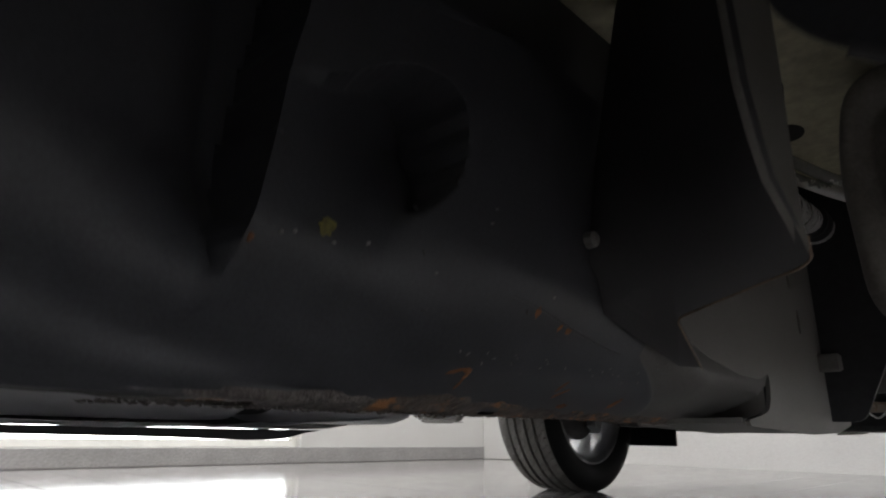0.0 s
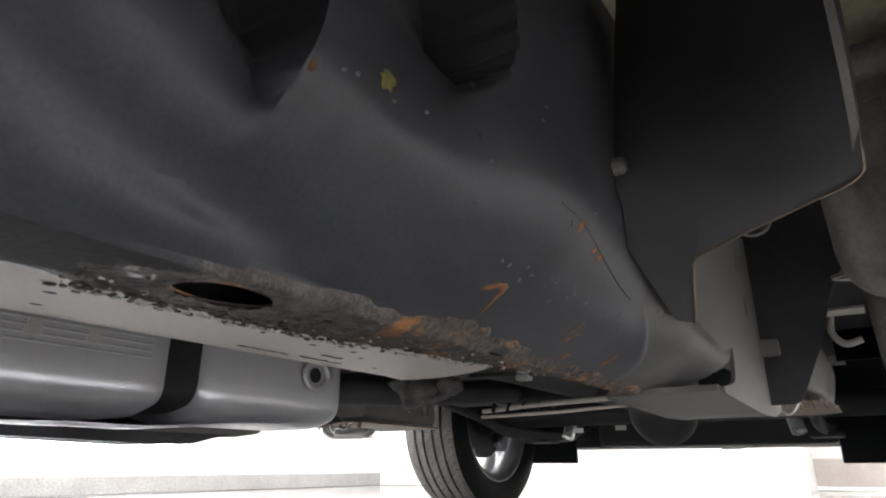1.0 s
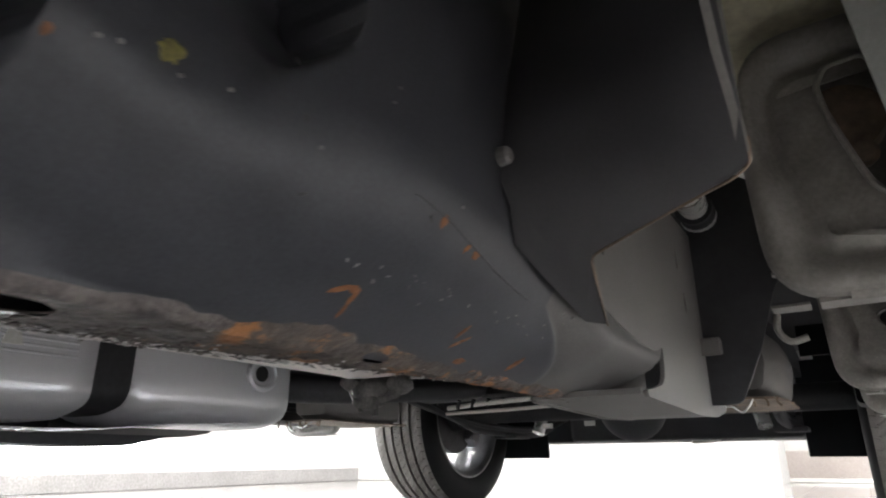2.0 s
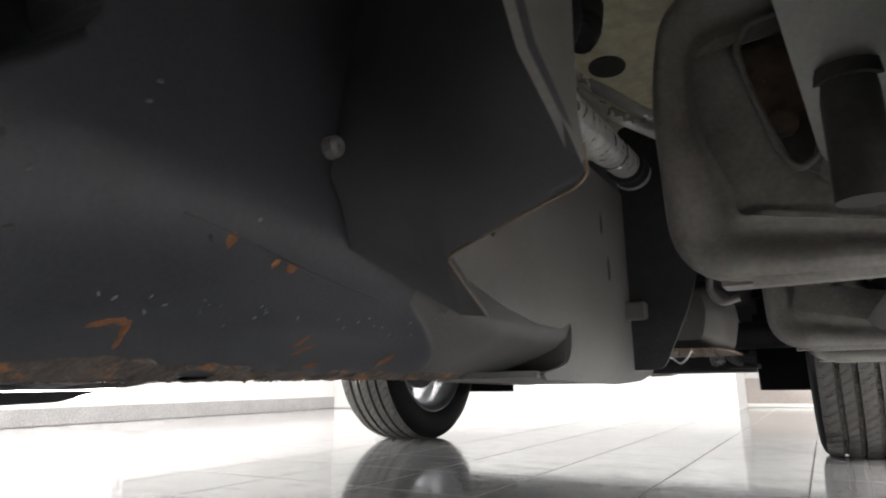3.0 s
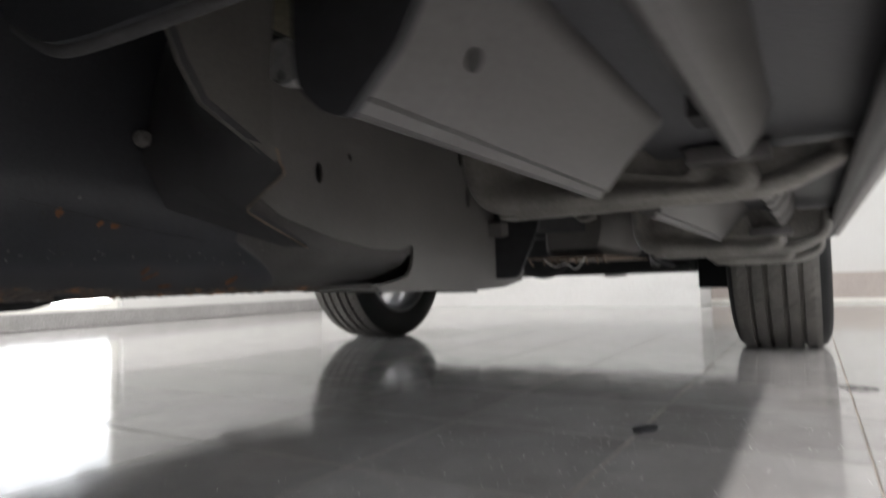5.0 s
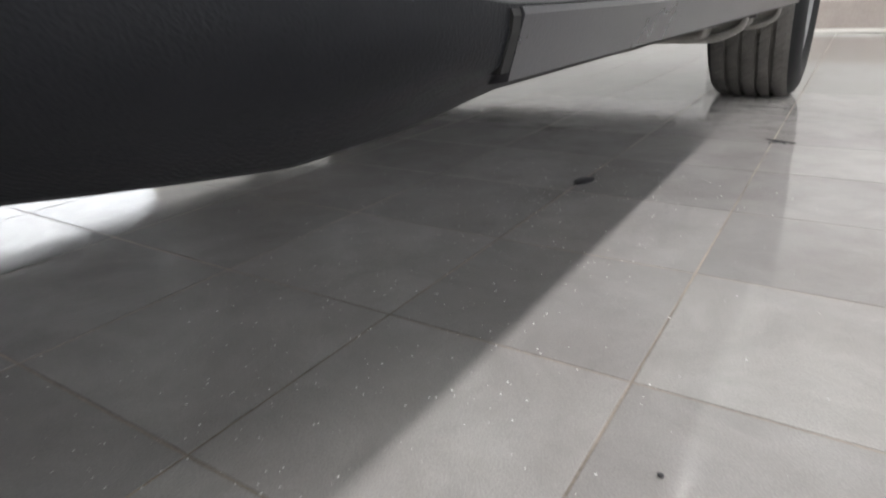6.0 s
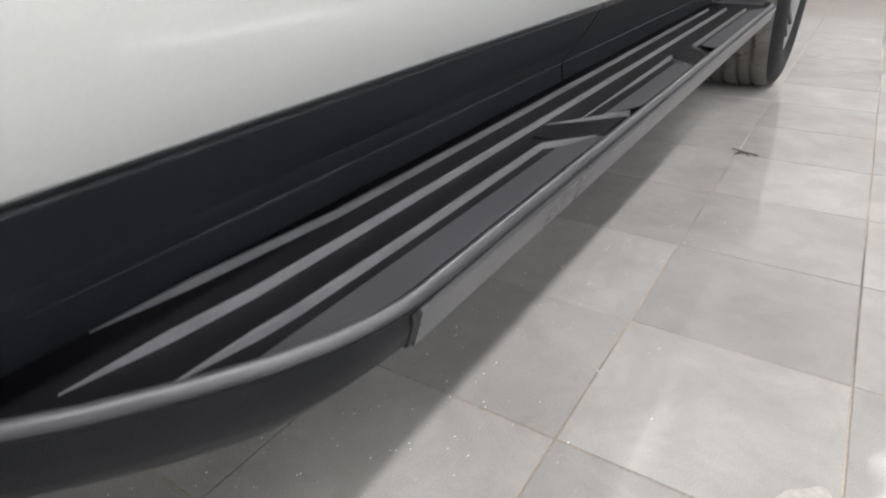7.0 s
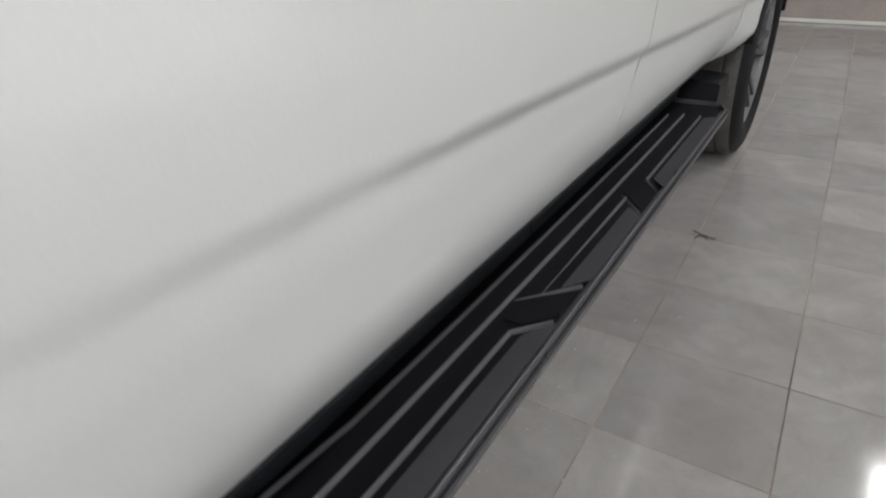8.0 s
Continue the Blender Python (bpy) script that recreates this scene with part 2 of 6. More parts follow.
def in_world(m):
    """Lays the material's pattern out in the room, so that it doesn't repeat from piece to piece."""
    nt = m.node_tree
    geo = nt.nodes.new("ShaderNodeNewGeometry")
    for n in nt.nodes:
        if n.type == "TEX_NOISE":
            nt.links.new(geo.outputs["Position"], n.inputs["Vector"])


in_world(M_TILE)


# ---- mesh helpers ----
def part(name, bm, mat, parent, label="", smooth=0):
    """One mesh object under a thing or part. smooth: the angle up to which edges are shaded smooth."""
    me = bpy.data.meshes.new(name)
    bmesh.ops.recalc_face_normals(bm, faces=bm.faces)
    if smooth:
        for f in bm.faces:
            f.smooth = True
        for e in bm.edges:
            if len(e.link_faces) == 2 and e.calc_face_angle(0) > radians(smooth):
                e.smooth = False
    bm.to_mesh(me)
    bm.free()
    me.materials.append(mat)
    ob = new(name, me)
    if parent:
        ob.parent = parent
    if label:
        ob["label"] = label
    return ob


def empty(name, loc=(0, 0, 0), parent=None):
    ob = new(name)
    ob.location = loc
    if parent:
        ob.parent = parent
    return ob


def box(x0, x1, y0, y1, z0, z1, bevel=0.0, seg=2):
    bm = bmesh.new()
    bmesh.ops.create_cube(bm, size=1)
    bmesh.ops.scale(bm, vec=(x1 - x0, y1 - y0, z1 - z0), verts=bm.verts)
    bmesh.ops.translate(bm, vec=((x0 + x1) / 2, (y0 + y1) / 2, (z0 + z1) / 2), verts=bm.verts)
    if bevel:
        bmesh.ops.bevel(bm, geom=bm.edges[:], offset=bevel, segments=seg, affect="EDGES", profile=0.5)
    return bm


def loft(rings, closed=True, caps=True):
    """Skins rings of points with equal counts."""
    bm = bmesh.new()
    rows = [[bm.verts.new(p) for p in ring] for ring in rings]
    n = len(rows[0])
    for a, b in zip(rows, rows[1:]):
        for i in range(n if closed else n - 1):
            j = (i + 1) % n
            bm.faces.new((a[i], a[j], b[j], b[i]))
    if caps and closed:
        bm.faces.new(rows[0][::-1])
        bm.faces.new(rows[-1])
    return bm


def sweep_y(profile, ys, closed=True, caps=True, shift=None):
    """A profile of (x, z) carried along y; shift(y, x, z) may move its points."""
    shift = shift or (lambda y, x, z: (x, z))
    rings = []
    for y in ys:
        ring = []
        for x, z in profile:
            a, b = shift(y, x, z)
            ring.append((a, y, b))
        rings.append(ring)
    return loft(rings, closed, caps)


def smooth_line(points, per=8):
    """A Catmull-Rom line through the points."""
    pts = [Vector(p) for p in points]
    ext = [2 * pts[0] - pts[1], *pts, 2 * pts[-1] - pts[-2]]
    out = []
    for i in range(1, len(ext) - 2):
        p0, p1, p2, p3 = ext[i - 1:i + 3]
        for k in range(per):
            t = k / per
            out.append(0.5 * (2 * p1 + (p2 - p0) * t + (2 * p0 - 5 * p1 + 4 * p2 - p3) * t * t + (3 * p1 - p0 - 3 * p2 + p3) * t ** 3))
    out.append(pts[-1])
    return out


def tube(points, radius, seg=14, per=8, ripple=None):
    """A round tube along a smooth line. ripple(i, n): a factor on its radius."""
    line = smooth_line(points, per) if per > 1 else [Vector(p) for p in points]
    rings, up = [], Vector((0.13, 0.2, 0.97)).normalized()
    for i, p in enumerate(line):
        d = (line[min(i + 1, len(line) - 1)] - line[max(i - 1, 0)]).normalized()
        a = d.cross(up).normalized()
        b = a.cross(d).normalized()
        r = radius * (ripple(i, len(line)) if ripple else 1)
        rings.append([p + r * (math.cos(t) * a + math.sin(t) * b) for t in (2 * math.pi * k / seg for k in range(seg))])
    return loft(rings)


def ease(a, b, v):
    t = min(1.0, max(0.0, (v - a) / (b - a)))
    return t * t * (3 - 2 * t)


def plate(outline, holes, thick, m):
    """A flat plate from a 2D outline with holes, thick along its own z, laid at the pose m."""
    bm = bmesh.new()
    edges = []
    for loop in (outline, *holes):
        vs = [bm.verts.new((u, v, 0)) for u, v in loop]
        edges += [bm.edges.new((vs[i], vs[(i + 1) % len(vs)])) for i in range(len(vs))]
    bmesh.ops.triangle_fill(bm, use_beauty=True, use_dissolve=False, edges=edges)
    got = bmesh.ops.extrude_face_region(bm, geom=bm.faces[:])
    bmesh.ops.translate(bm, vec=(0, 0, thick), verts=[v for v in got["geom"] if isinstance(v, bmesh.types.BMVert)])
    bmesh.ops.transform(bm, matrix=m, verts=bm.verts)
    return bm


def ellipse(cx, cy, rx, ry, n=20, turn=0.0):
    c, s = math.cos(turn), math.sin(turn)
    return [(cx + rx * math.cos(t) * c - ry * math.sin(t) * s, cy + rx * math.cos(t) * s + ry * math.sin(t) * c) for t in (2 * math.pi * k / n for k in range(n))]


def rounded(outline, radius, n=4):
    """A 2D outline with its corners rounded."""
    out = []
    for i, p in enumerate(outline):
        p = Vector(p)
        a, b = Vector(outline[i - 1]) - p, Vector(outline[(i + 1) % len(outline)]) - p
        r = min(radius, a.length * 0.45, b.length * 0.45)
        s, e = p + a.normalized() * r, p + b.normalized() * r
        for k in range(n + 1):
            t = k / n
            out.append(tuple((1 - t) ** 2 * s + 2 * t * (1 - t) * p + t * t * e))
    return out


def spin_x(profile, seg, cx=0.0, wob=None):
    """A profile of (x, r) turned round the x axis. wob(k, x, r): the radius at step k."""
    rings = []
    for k in range(seg):
        a = 2 * math.pi * k / seg
        ring = []
        for x, r in profile:
            q = wob(k, x, r) if wob else r
            ring.append((cx + x, q * math.cos(a), q * math.sin(a)))
        rings.append(ring)
    rings.append(rings[0])
    bm = loft(rings, closed=False, caps=False)
    bmesh.ops.remove_doubles(bm, verts=bm.verts, dist=1e-6)
    return bm


def mirrored(bm):
    """The same mesh on the car's other side."""
    for v in bm.verts:
        v.co.x = 2 * XC - v.co.x
    bmesh.ops.reverse_faces(bm, faces=bm.faces)
    return bm


def merged(*bms):
    """Several bmeshes as one."""
    out = bmesh.new()
    for b in bms:
        me = bpy.data.meshes.new("join")
        b.to_mesh(me)
        b.free()
        out.from_mesh(me)
        bpy.data.meshes.remove(me)
    return out


ALONG_YZ = Matrix(((0, 0, 1, 0), (1, 0, 0, 0), (0, 1, 0, 0), (0, 0, 0, 1)))   # plate's u, v, thickness as y, z, x
ALONG_XZ = Matrix(((1, 0, 0, 0), (0, 0, -1, 0), (0, 1, 0, 0), (0, 0, 0, 1)))  # as x, z, -y

# ---- the room ----
def wall(name, bm, mat, label):
    return tagged(part(name, bm, mat, None), label, "wall", kind="structure")


WIN_Y0, WIN_Y1, WIN_Z0, WIN_Z1 = -2.6, 2.64, 0.12, 2.55
wall("wall_left", plate([(ROOM_Y0, 0), (ROOM_Y1, 0), (ROOM_Y1, ROOM_Z), (ROOM_Y0, ROOM_Z)],
     [[(WIN_Y0, WIN_Z0), (WIN_Y1, WIN_Z0), (WIN_Y1, WIN_Z1), (WIN_Y0, WIN_Z1)]], -0.2, Matrix.Translation((ROOM_X0, 0, 0)) @ ALONG_YZ), M_WALL,
     "white painted wall with a wide shop window")
wall("wall_far", box(ROOM_X0 - 0.2, -0.53, ROOM_Y1, 6.05, 0, ROOM_Z), M_WALL, "plain white painted wall behind the car")
wall("wall_recess", box(-0.53, ROOM_X1 + 0.2, 5.85, 6.05, 0, ROOM_Z), M_WALL, "white painted wall set back, over a tiled dado")
wall("wall_right", plate([(ROOM_Y0, 0), (5.85, 0), (5.85, ROOM_Z), (ROOM_Y0, ROOM_Z)], [[(-3.0, 0.12), (3.2, 0.12), (3.2, 2.55), (-3.0, 2.55)]], 0.2, Matrix.Translation((ROOM_X1, 0, 0)) @ ALONG_YZ), M_WALL,
     "white painted side wall with a wide window added out of view")
wall("wall_back", box(ROOM_X0 - 0.2, ROOM_X1 + 0.2, ROOM_Y0 - 0.2, ROOM_Y0, 0, ROOM_Z), M_WALL, "plain white painted wall")
tagged(part("ceiling", box(ROOM_X0 - 0.2, ROOM_X1 + 0.2, ROOM_Y0 - 0.2, 6.05, ROOM_Z, ROOM_Z + 0.15), M_CEIL, None), "plain white painted ceiling", "ceiling", kind="structure")
tagged(part("pillar", box(ROOM_X0, ROOM_X0 + 0.55, ROOM_Y1 - 0.42, ROOM_Y1, 0, ROOM_Z, 0.01), M_WALL, None), "white painted corner pillar beside the wall", "pillar", kind="structure")
tagged(part("baseboard_1", box(ROOM_X0, ROOM_X0 + 0.015, ROOM_Y0, ROOM_Y1 - 0.42, 0.002, 0.115, 0.004), M_SKIRT, None), "grey stone skirting along the window wall", "baseboard", kind="structure")
tagged(part("baseboard_2", box(-0.53, ROOM_X1, 5.835, 5.85, 0.03, 0.24, 0.004), M_DADO, None), "brown-grey tiled dado band at the foot of the wall", "dado", kind="structure")
tagged(part("trim", box(-0.53, ROOM_X1, 5.825, 5.85, 0.002, 0.03, 0.003), M_WHITE, None), "thin pale strip between wall tiles and floor", "trim", kind="structure")

win = tagged(empty("window_1", (ROOM_X0, 0, 0)), "wide bright shop window in a pale frame", "window", kind="structure")
for a, b in ((WIN_Y0, WIN_Y0 + 0.05), (0.0, 0.05), (WIN_Y1 - 0.05, WIN_Y1)):
    part("window_frame", box(-0.12, -0.06, a, b, WIN_Z0 + 0.05, WIN_Z1 - 0.05, 0.004), M_WHITE, win)
for a, b in ((WIN_Z0, WIN_Z0 + 0.05), (WIN_Z1 - 0.05, WIN_Z1)):
    part("window_rail", box(-0.12, -0.06, WIN_Y0, WIN_Y1, a, b, 0.004), M_WHITE, win)
for a, b in ((WIN_Y0 + 0.05, 0.0), (0.05, WIN_Y1 - 0.05)):
    pane = part("pane", box(-0.095, -0.085, a, b, WIN_Z0 + 0.05, WIN_Z1 - 0.05), M_GLASS, win)
    pane.visible_shadow = False
# Unseen window and glowing backdrop, added for light from the right.
win2 = tagged(empty("added_window", (ROOM_X1, 0, 0)), "wide bright window in a pale frame, added out of view", "window", kind="structure")
for a, b in ((-3.0, -2.95), (0.1, 0.15), (3.15, 3.2)):
    part("window_frame", box(0.06, 0.12, a, b, 0.17, 2.5, 0.004), M_WHITE, win2)
for a, b in ((0.12, 0.17), (2.5, 2.55)):
    part("window_rail", box(0.06, 0.12, -3.0, 3.2, a, b, 0.004), M_WHITE, win2)
for a, b in ((-2.95, 0.1), (0.15, 3.15)):
    pane = part("pane", box(0.085, 0.095, a, b, 0.17, 2.5), M_GLASS, win2)
    pane.visible_shadow = False
tagged(part("backdrop", box(ROOM_X1 + 1.6, ROOM_X1 + 1.65, -6, 6, -0.5, 4), M_DAY2, None), "glowing backdrop behind the added window", "backdrop", kind="structure")
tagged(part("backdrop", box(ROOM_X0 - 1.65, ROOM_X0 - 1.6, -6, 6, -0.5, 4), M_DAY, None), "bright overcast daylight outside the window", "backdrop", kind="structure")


def ceiling_light(x, y, length):
    top = tagged(empty("ceiling_light", (x, y, ROOM_Z)), "long white ceiling light with a glowing diffuser", "ceiling light", "ceiling lights")
    part("housing", box(-0.09, 0.09, -length / 2, length / 2, -0.06, -0.002, 0.006), M_WHITE, top)
    part("diffuser", box(-0.075, 0.075, -length / 2 + 0.03, length / 2 - 0.03, -0.068, -0.061, 0.002), M_LED, top)
    lamp = area_lamp("lamp", (x, y, ROOM_Z - 0.075), (x, y, 0), 0.15, length - 0.06, LAMP_W * length, (1.0, 0.985, 0.99))
    lamp.parent = top
    lamp.matrix_parent_inverse = top.matrix_world.inverted()
    lamp.matrix_world = look((x, y, ROOM_Z - 0.075), (x, y, 0))
    lamp.location = (0, 0, -0.075)


for lx in (1.57, -3.0):
    for ly, length in ((-2.6, 2.4), (0.1, 2.4), (3.2, 2.4)):
        ceiling_light(lx, ly, length)

# ---- the car: body ----
car = tagged(empty("car", (XC, 0.7, 0)), "white four-door vehicle with black running boards and a black chassis", "car")
bpy.context.view_layer.update()


def cpart(name, bm, mat, label="", smooth=0, parent=None):
    """A part of the car, or of one of its parts, given in world coordinates."""
    up = parent or car
    ob = part(name, bm, mat, up, label, smooth)
    ob.matrix_parent_inverse = up.matrix_world.inverted()
    return ob


def cempty(name, loc, parent=None):
    ob = empty(name, loc, parent or car)
    ob.matrix_parent_inverse = (parent or car).matrix_world.inverted()
    bpy.context.view_layer.update()
    return ob


SIDE = [(0.205, 0.458), (0.2215, 0.470), (0.262, 0.519), (0.284, 0.565), (0.296, 0.610), (0.300, 0.635), (0.303, 0.655), (0.3045, 0.670), (0.3055, 0.685), (0.3065, 0.70), (0.3072, 0.715), (0.308, 0.74),
        (0.308, 0.77), (0.302, 0.86), (0.292, 0.94), (0.280, 1.02), (0.262, 1.06)]
ARCH_Y, ARCH_R, WHEEL_R = 2.31, 0.43, 0.378
FRONT_Y = ARCH_Y - 3.1


def side_panel(y0, y1, notch=None, step=0.05):
    """A stretch of the body's side, as a thick skin; notch: the middle of a wheel arch that cuts it."""
    n = max(2, round((y1 - y0) / step))
    ys = [y0 + (y1 - y0) * i / n for i in range(n + 1)]
    bm = bmesh.new()
    prof = []
    for a, b in zip(SIDE, SIDE[1:]):
        m = 4 if 0.60 < a[1] < 0.75 else 2
        prof += [(a[0] + (b[0] - a[0]) * k / m, a[1] + (b[1] - a[1]) * k / m) for k in range(m)]
    prof.append(SIDE[-1])

    def foot(y, z):
        if notch is None or abs(y - notch) >= ARCH_R:
            return z
        low = 0.39 + math.sqrt(ARCH_R ** 2 - (y - notch) ** 2)
        t = (z - SIDE[0][1]) / (SIDE[-1][1] - SIDE[0][1])
        return max(z, low + t * (SIDE[-1][1] - low)) if low > SIDE[0][1] else z

    def across(y, z):
        """The side without its crease, less the crease's hollow, which climbs and fades towards the front."""
        mid = 0.698 - 0.048 * max(-0.2, min(1.6, y))
        deep = 0.0012 + 0.0072 * ease(-0.30, 0.25, y)
        t = min(1.0, max(0.0, (mid + 0.011 - z) / 0.022))
        fade = min(1.0, max(0.0, (z - 0.48) / 0.15))
        flare = 0.044 * math.exp(-((y - notch + 0.50) / 0.17) ** 2 - ((z - 0.505) / 0.085) ** 2) if notch and notch > 0 else 0.0
        return float(np.interp(z, [p[1] for p in SIDE], [p[0] for p in SIDE])) - deep * t * t * (3 - 2 * t) * fade + flare

    def lean(y, z):
        if notch is not None:
            return y
        near = max(0.0, 1 - abs(y - SEAM) / 0.3) ** 2
        return y + near * float(np.interp(z, (0.46, 0.55, 0.62, 0.72, 1.06), (-0.035, -0.012, 0.0, 0.012, 0.05)))

    outer = [[bm.verts.new((across(y, foot(y, z)), lean(y, z), foot(y, z))) for x, z in prof] for y in ys]
    inner = [[bm.verts.new((across(y, foot(y, z)) - 0.025, lean(y, z), foot(y, z))) for x, z in prof] for y in ys]
    for grid in (outer, inner):
        for a, b in zip(grid, grid[1:]):
            for i in range(len(prof) - 1):
                bm.faces.new((a[i], a[i + 1], b[i + 1], b[i]))
    for k in (0, -1):
        for i in range(len(prof) - 1):
            bm.faces.new((outer[k][i], outer[k][i + 1], inner[k][i + 1], inner[k][i]))
    for i in (0, -1):
        for a in range(len(ys) - 1):
            bm.faces.new((outer[a][i], outer[a + 1][i], inner[a + 1][i], inner[a][i]))
    return bm


SEAM = 0.615
PANELS = (("front_fender", -1.75, -0.352, FRONT_Y), ("front_door", -0.348, SEAM - 0.002, None), ("rear_door", SEAM + 0.002, 1.598, None), ("rear_fender", 1.602, 3.25, ARCH_Y))
for side in (0, 1):
    for name, a, b, notch in PANELS:
        bm = side_panel(a, b, notch)
        cpart(name, mirrored(bm) if side else bm, M_PAINT, "glossy white painted panel", 40)


def cladding(side):
    """The black sill cladding under the doors, in two lengths with a seam."""
    prof = [(0.210, 0.4585), (0.214, 0.4682), (0.220, 0.4662), (0.200, 0.438), (0.175, 0.408), (0.1515, 0.3805), (0.1490, 0.352), (0.140, 0.352), (0.142, 0.385), (0.168, 0.430)]
    for a, b in ((-0.40, 0.6133), (0.6167, 1.86)):
        n = 12
        bm = sweep_y(prof, [a + (b - a) * i / n for i in range(n + 1)])
        for v in bm.verts:
            v.co.y -= max(0.0, 1 - abs(v.co.y - 0.615) / 0.3) * (0.017 + 0.49 * (v.co.z - 0.38))
        for x, z, r in ((0.2175, 0.4617, 0.0016), (0.1515, 0.3795, 0.0019)):
            low = z < 0.4
            bead = tube([(x, y, z) for y in (max(-0.13 if low else a, a) + (b - max(-0.13 if low else a, a)) * i / n for i in range(n + 1))], r, 8, 1, (lambda i, n: min(1.0, 0.1 + i / 3)) if low and a < 0 else None)
            for v in bead.verts:
                v.co.y -= max(0.0, 1 - abs(v.co.y - 0.615) / 0.3) * (0.017 + 0.49 * (v.co.z - 0.38))
            bm = merged(bm, bead)
        cpart("sill_cladding", mirrored(bm) if side else bm, M_CLAD, "satin black sill cladding", 50)


def arch_lip(side, cy):
    """The black lip round a wheel arch and the liner within it."""
    rings = []
    for k in range(25):
        a = math.pi * (0.06 + 0.88 * k / 24)
        ring = []
        for x, r in ((0.296, ARCH_R + 0.002), (0.299, ARCH_R - 0.004), (0.296, ARCH_R - 0.010), (0.262, ARCH_R - 0.012), (0.262, ARCH_R + 0.002)):
            ring.append((x, cy - r * math.cos(a), 0.39 + r * math.sin(a)))
        rings.append(ring)
    bm = loft(rings)
    cpart("arch_lip", mirrored(bm) if side else bm, M_PLASTIC, "", 40)
    rings = []
    for k in range(25):
        a = math.pi * (0.05 + 0.9 * k / 24)
        rings.append([(x, cy - r * math.cos(a), 0.39 + r * math.sin(a)) for x, r in ((0.262, ARCH_R - 0.014), (-0.09, ARCH_R - 0.014), (-0.09, ARCH_R - 0.006), (0.262, ARCH_R - 0.006))])
    bm = loft(rings)
    cpart("wheel_liner", mirrored(bm) if side else bm, M_PLASTIC, "", 40)


for side in (0, 1):
    cladding(side)
    for cy in (FRONT_Y, ARCH_Y):
        arch_lip(side, cy)
XL = 2 * XC
cpart("body_top", box(XL - 0.262, 0.262, -1.75, 3.25, 1.055, 1.085, 0.012), M_PAINT, "plain white upper body")
cpart("nose", box(XL - 0.27, 0.27, -1.80, -1.752, 0.40, 1.05, 0.02), M_PAINT)
cpart("tail", box(XL - 0.27, 0.27, 3.252, 3.30, 0.48, 1.05, 0.02), M_PAINT)
cpart("rear_bumper", box(XL - 0.05, 0.05, 2.94, 3.24, 0.262, 0.47, 0.02), M_PLASTIC, "black plastic under-bumper valance")

# ---- the car: floor and sills ----
for side in (0, 1):
    shape = rounded([(0.02, 0.302), (0.235, 0.302), (0.262, 0.325), (0.262, 0.40), (0.02, 0.42)], 0.014, 4)
    bm = plate(shape, [], 0.140, Matrix.Translation((0, 1.84, 0)) @ ALONG_XZ)
    for v in bm.verts:
        v.co.y += 0.5 * max(0.0, v.co.z - 0.30) - 0.10
    cpart("wheel_deflector", mirrored(bm) if side else bm, M_PLASTIC, "black plastic lip before the rear wheel", 40)
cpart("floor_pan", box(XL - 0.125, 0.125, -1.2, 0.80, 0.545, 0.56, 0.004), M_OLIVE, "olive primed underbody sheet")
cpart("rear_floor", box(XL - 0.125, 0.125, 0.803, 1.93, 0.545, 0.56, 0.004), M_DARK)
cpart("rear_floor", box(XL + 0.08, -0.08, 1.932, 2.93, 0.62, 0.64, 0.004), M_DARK)
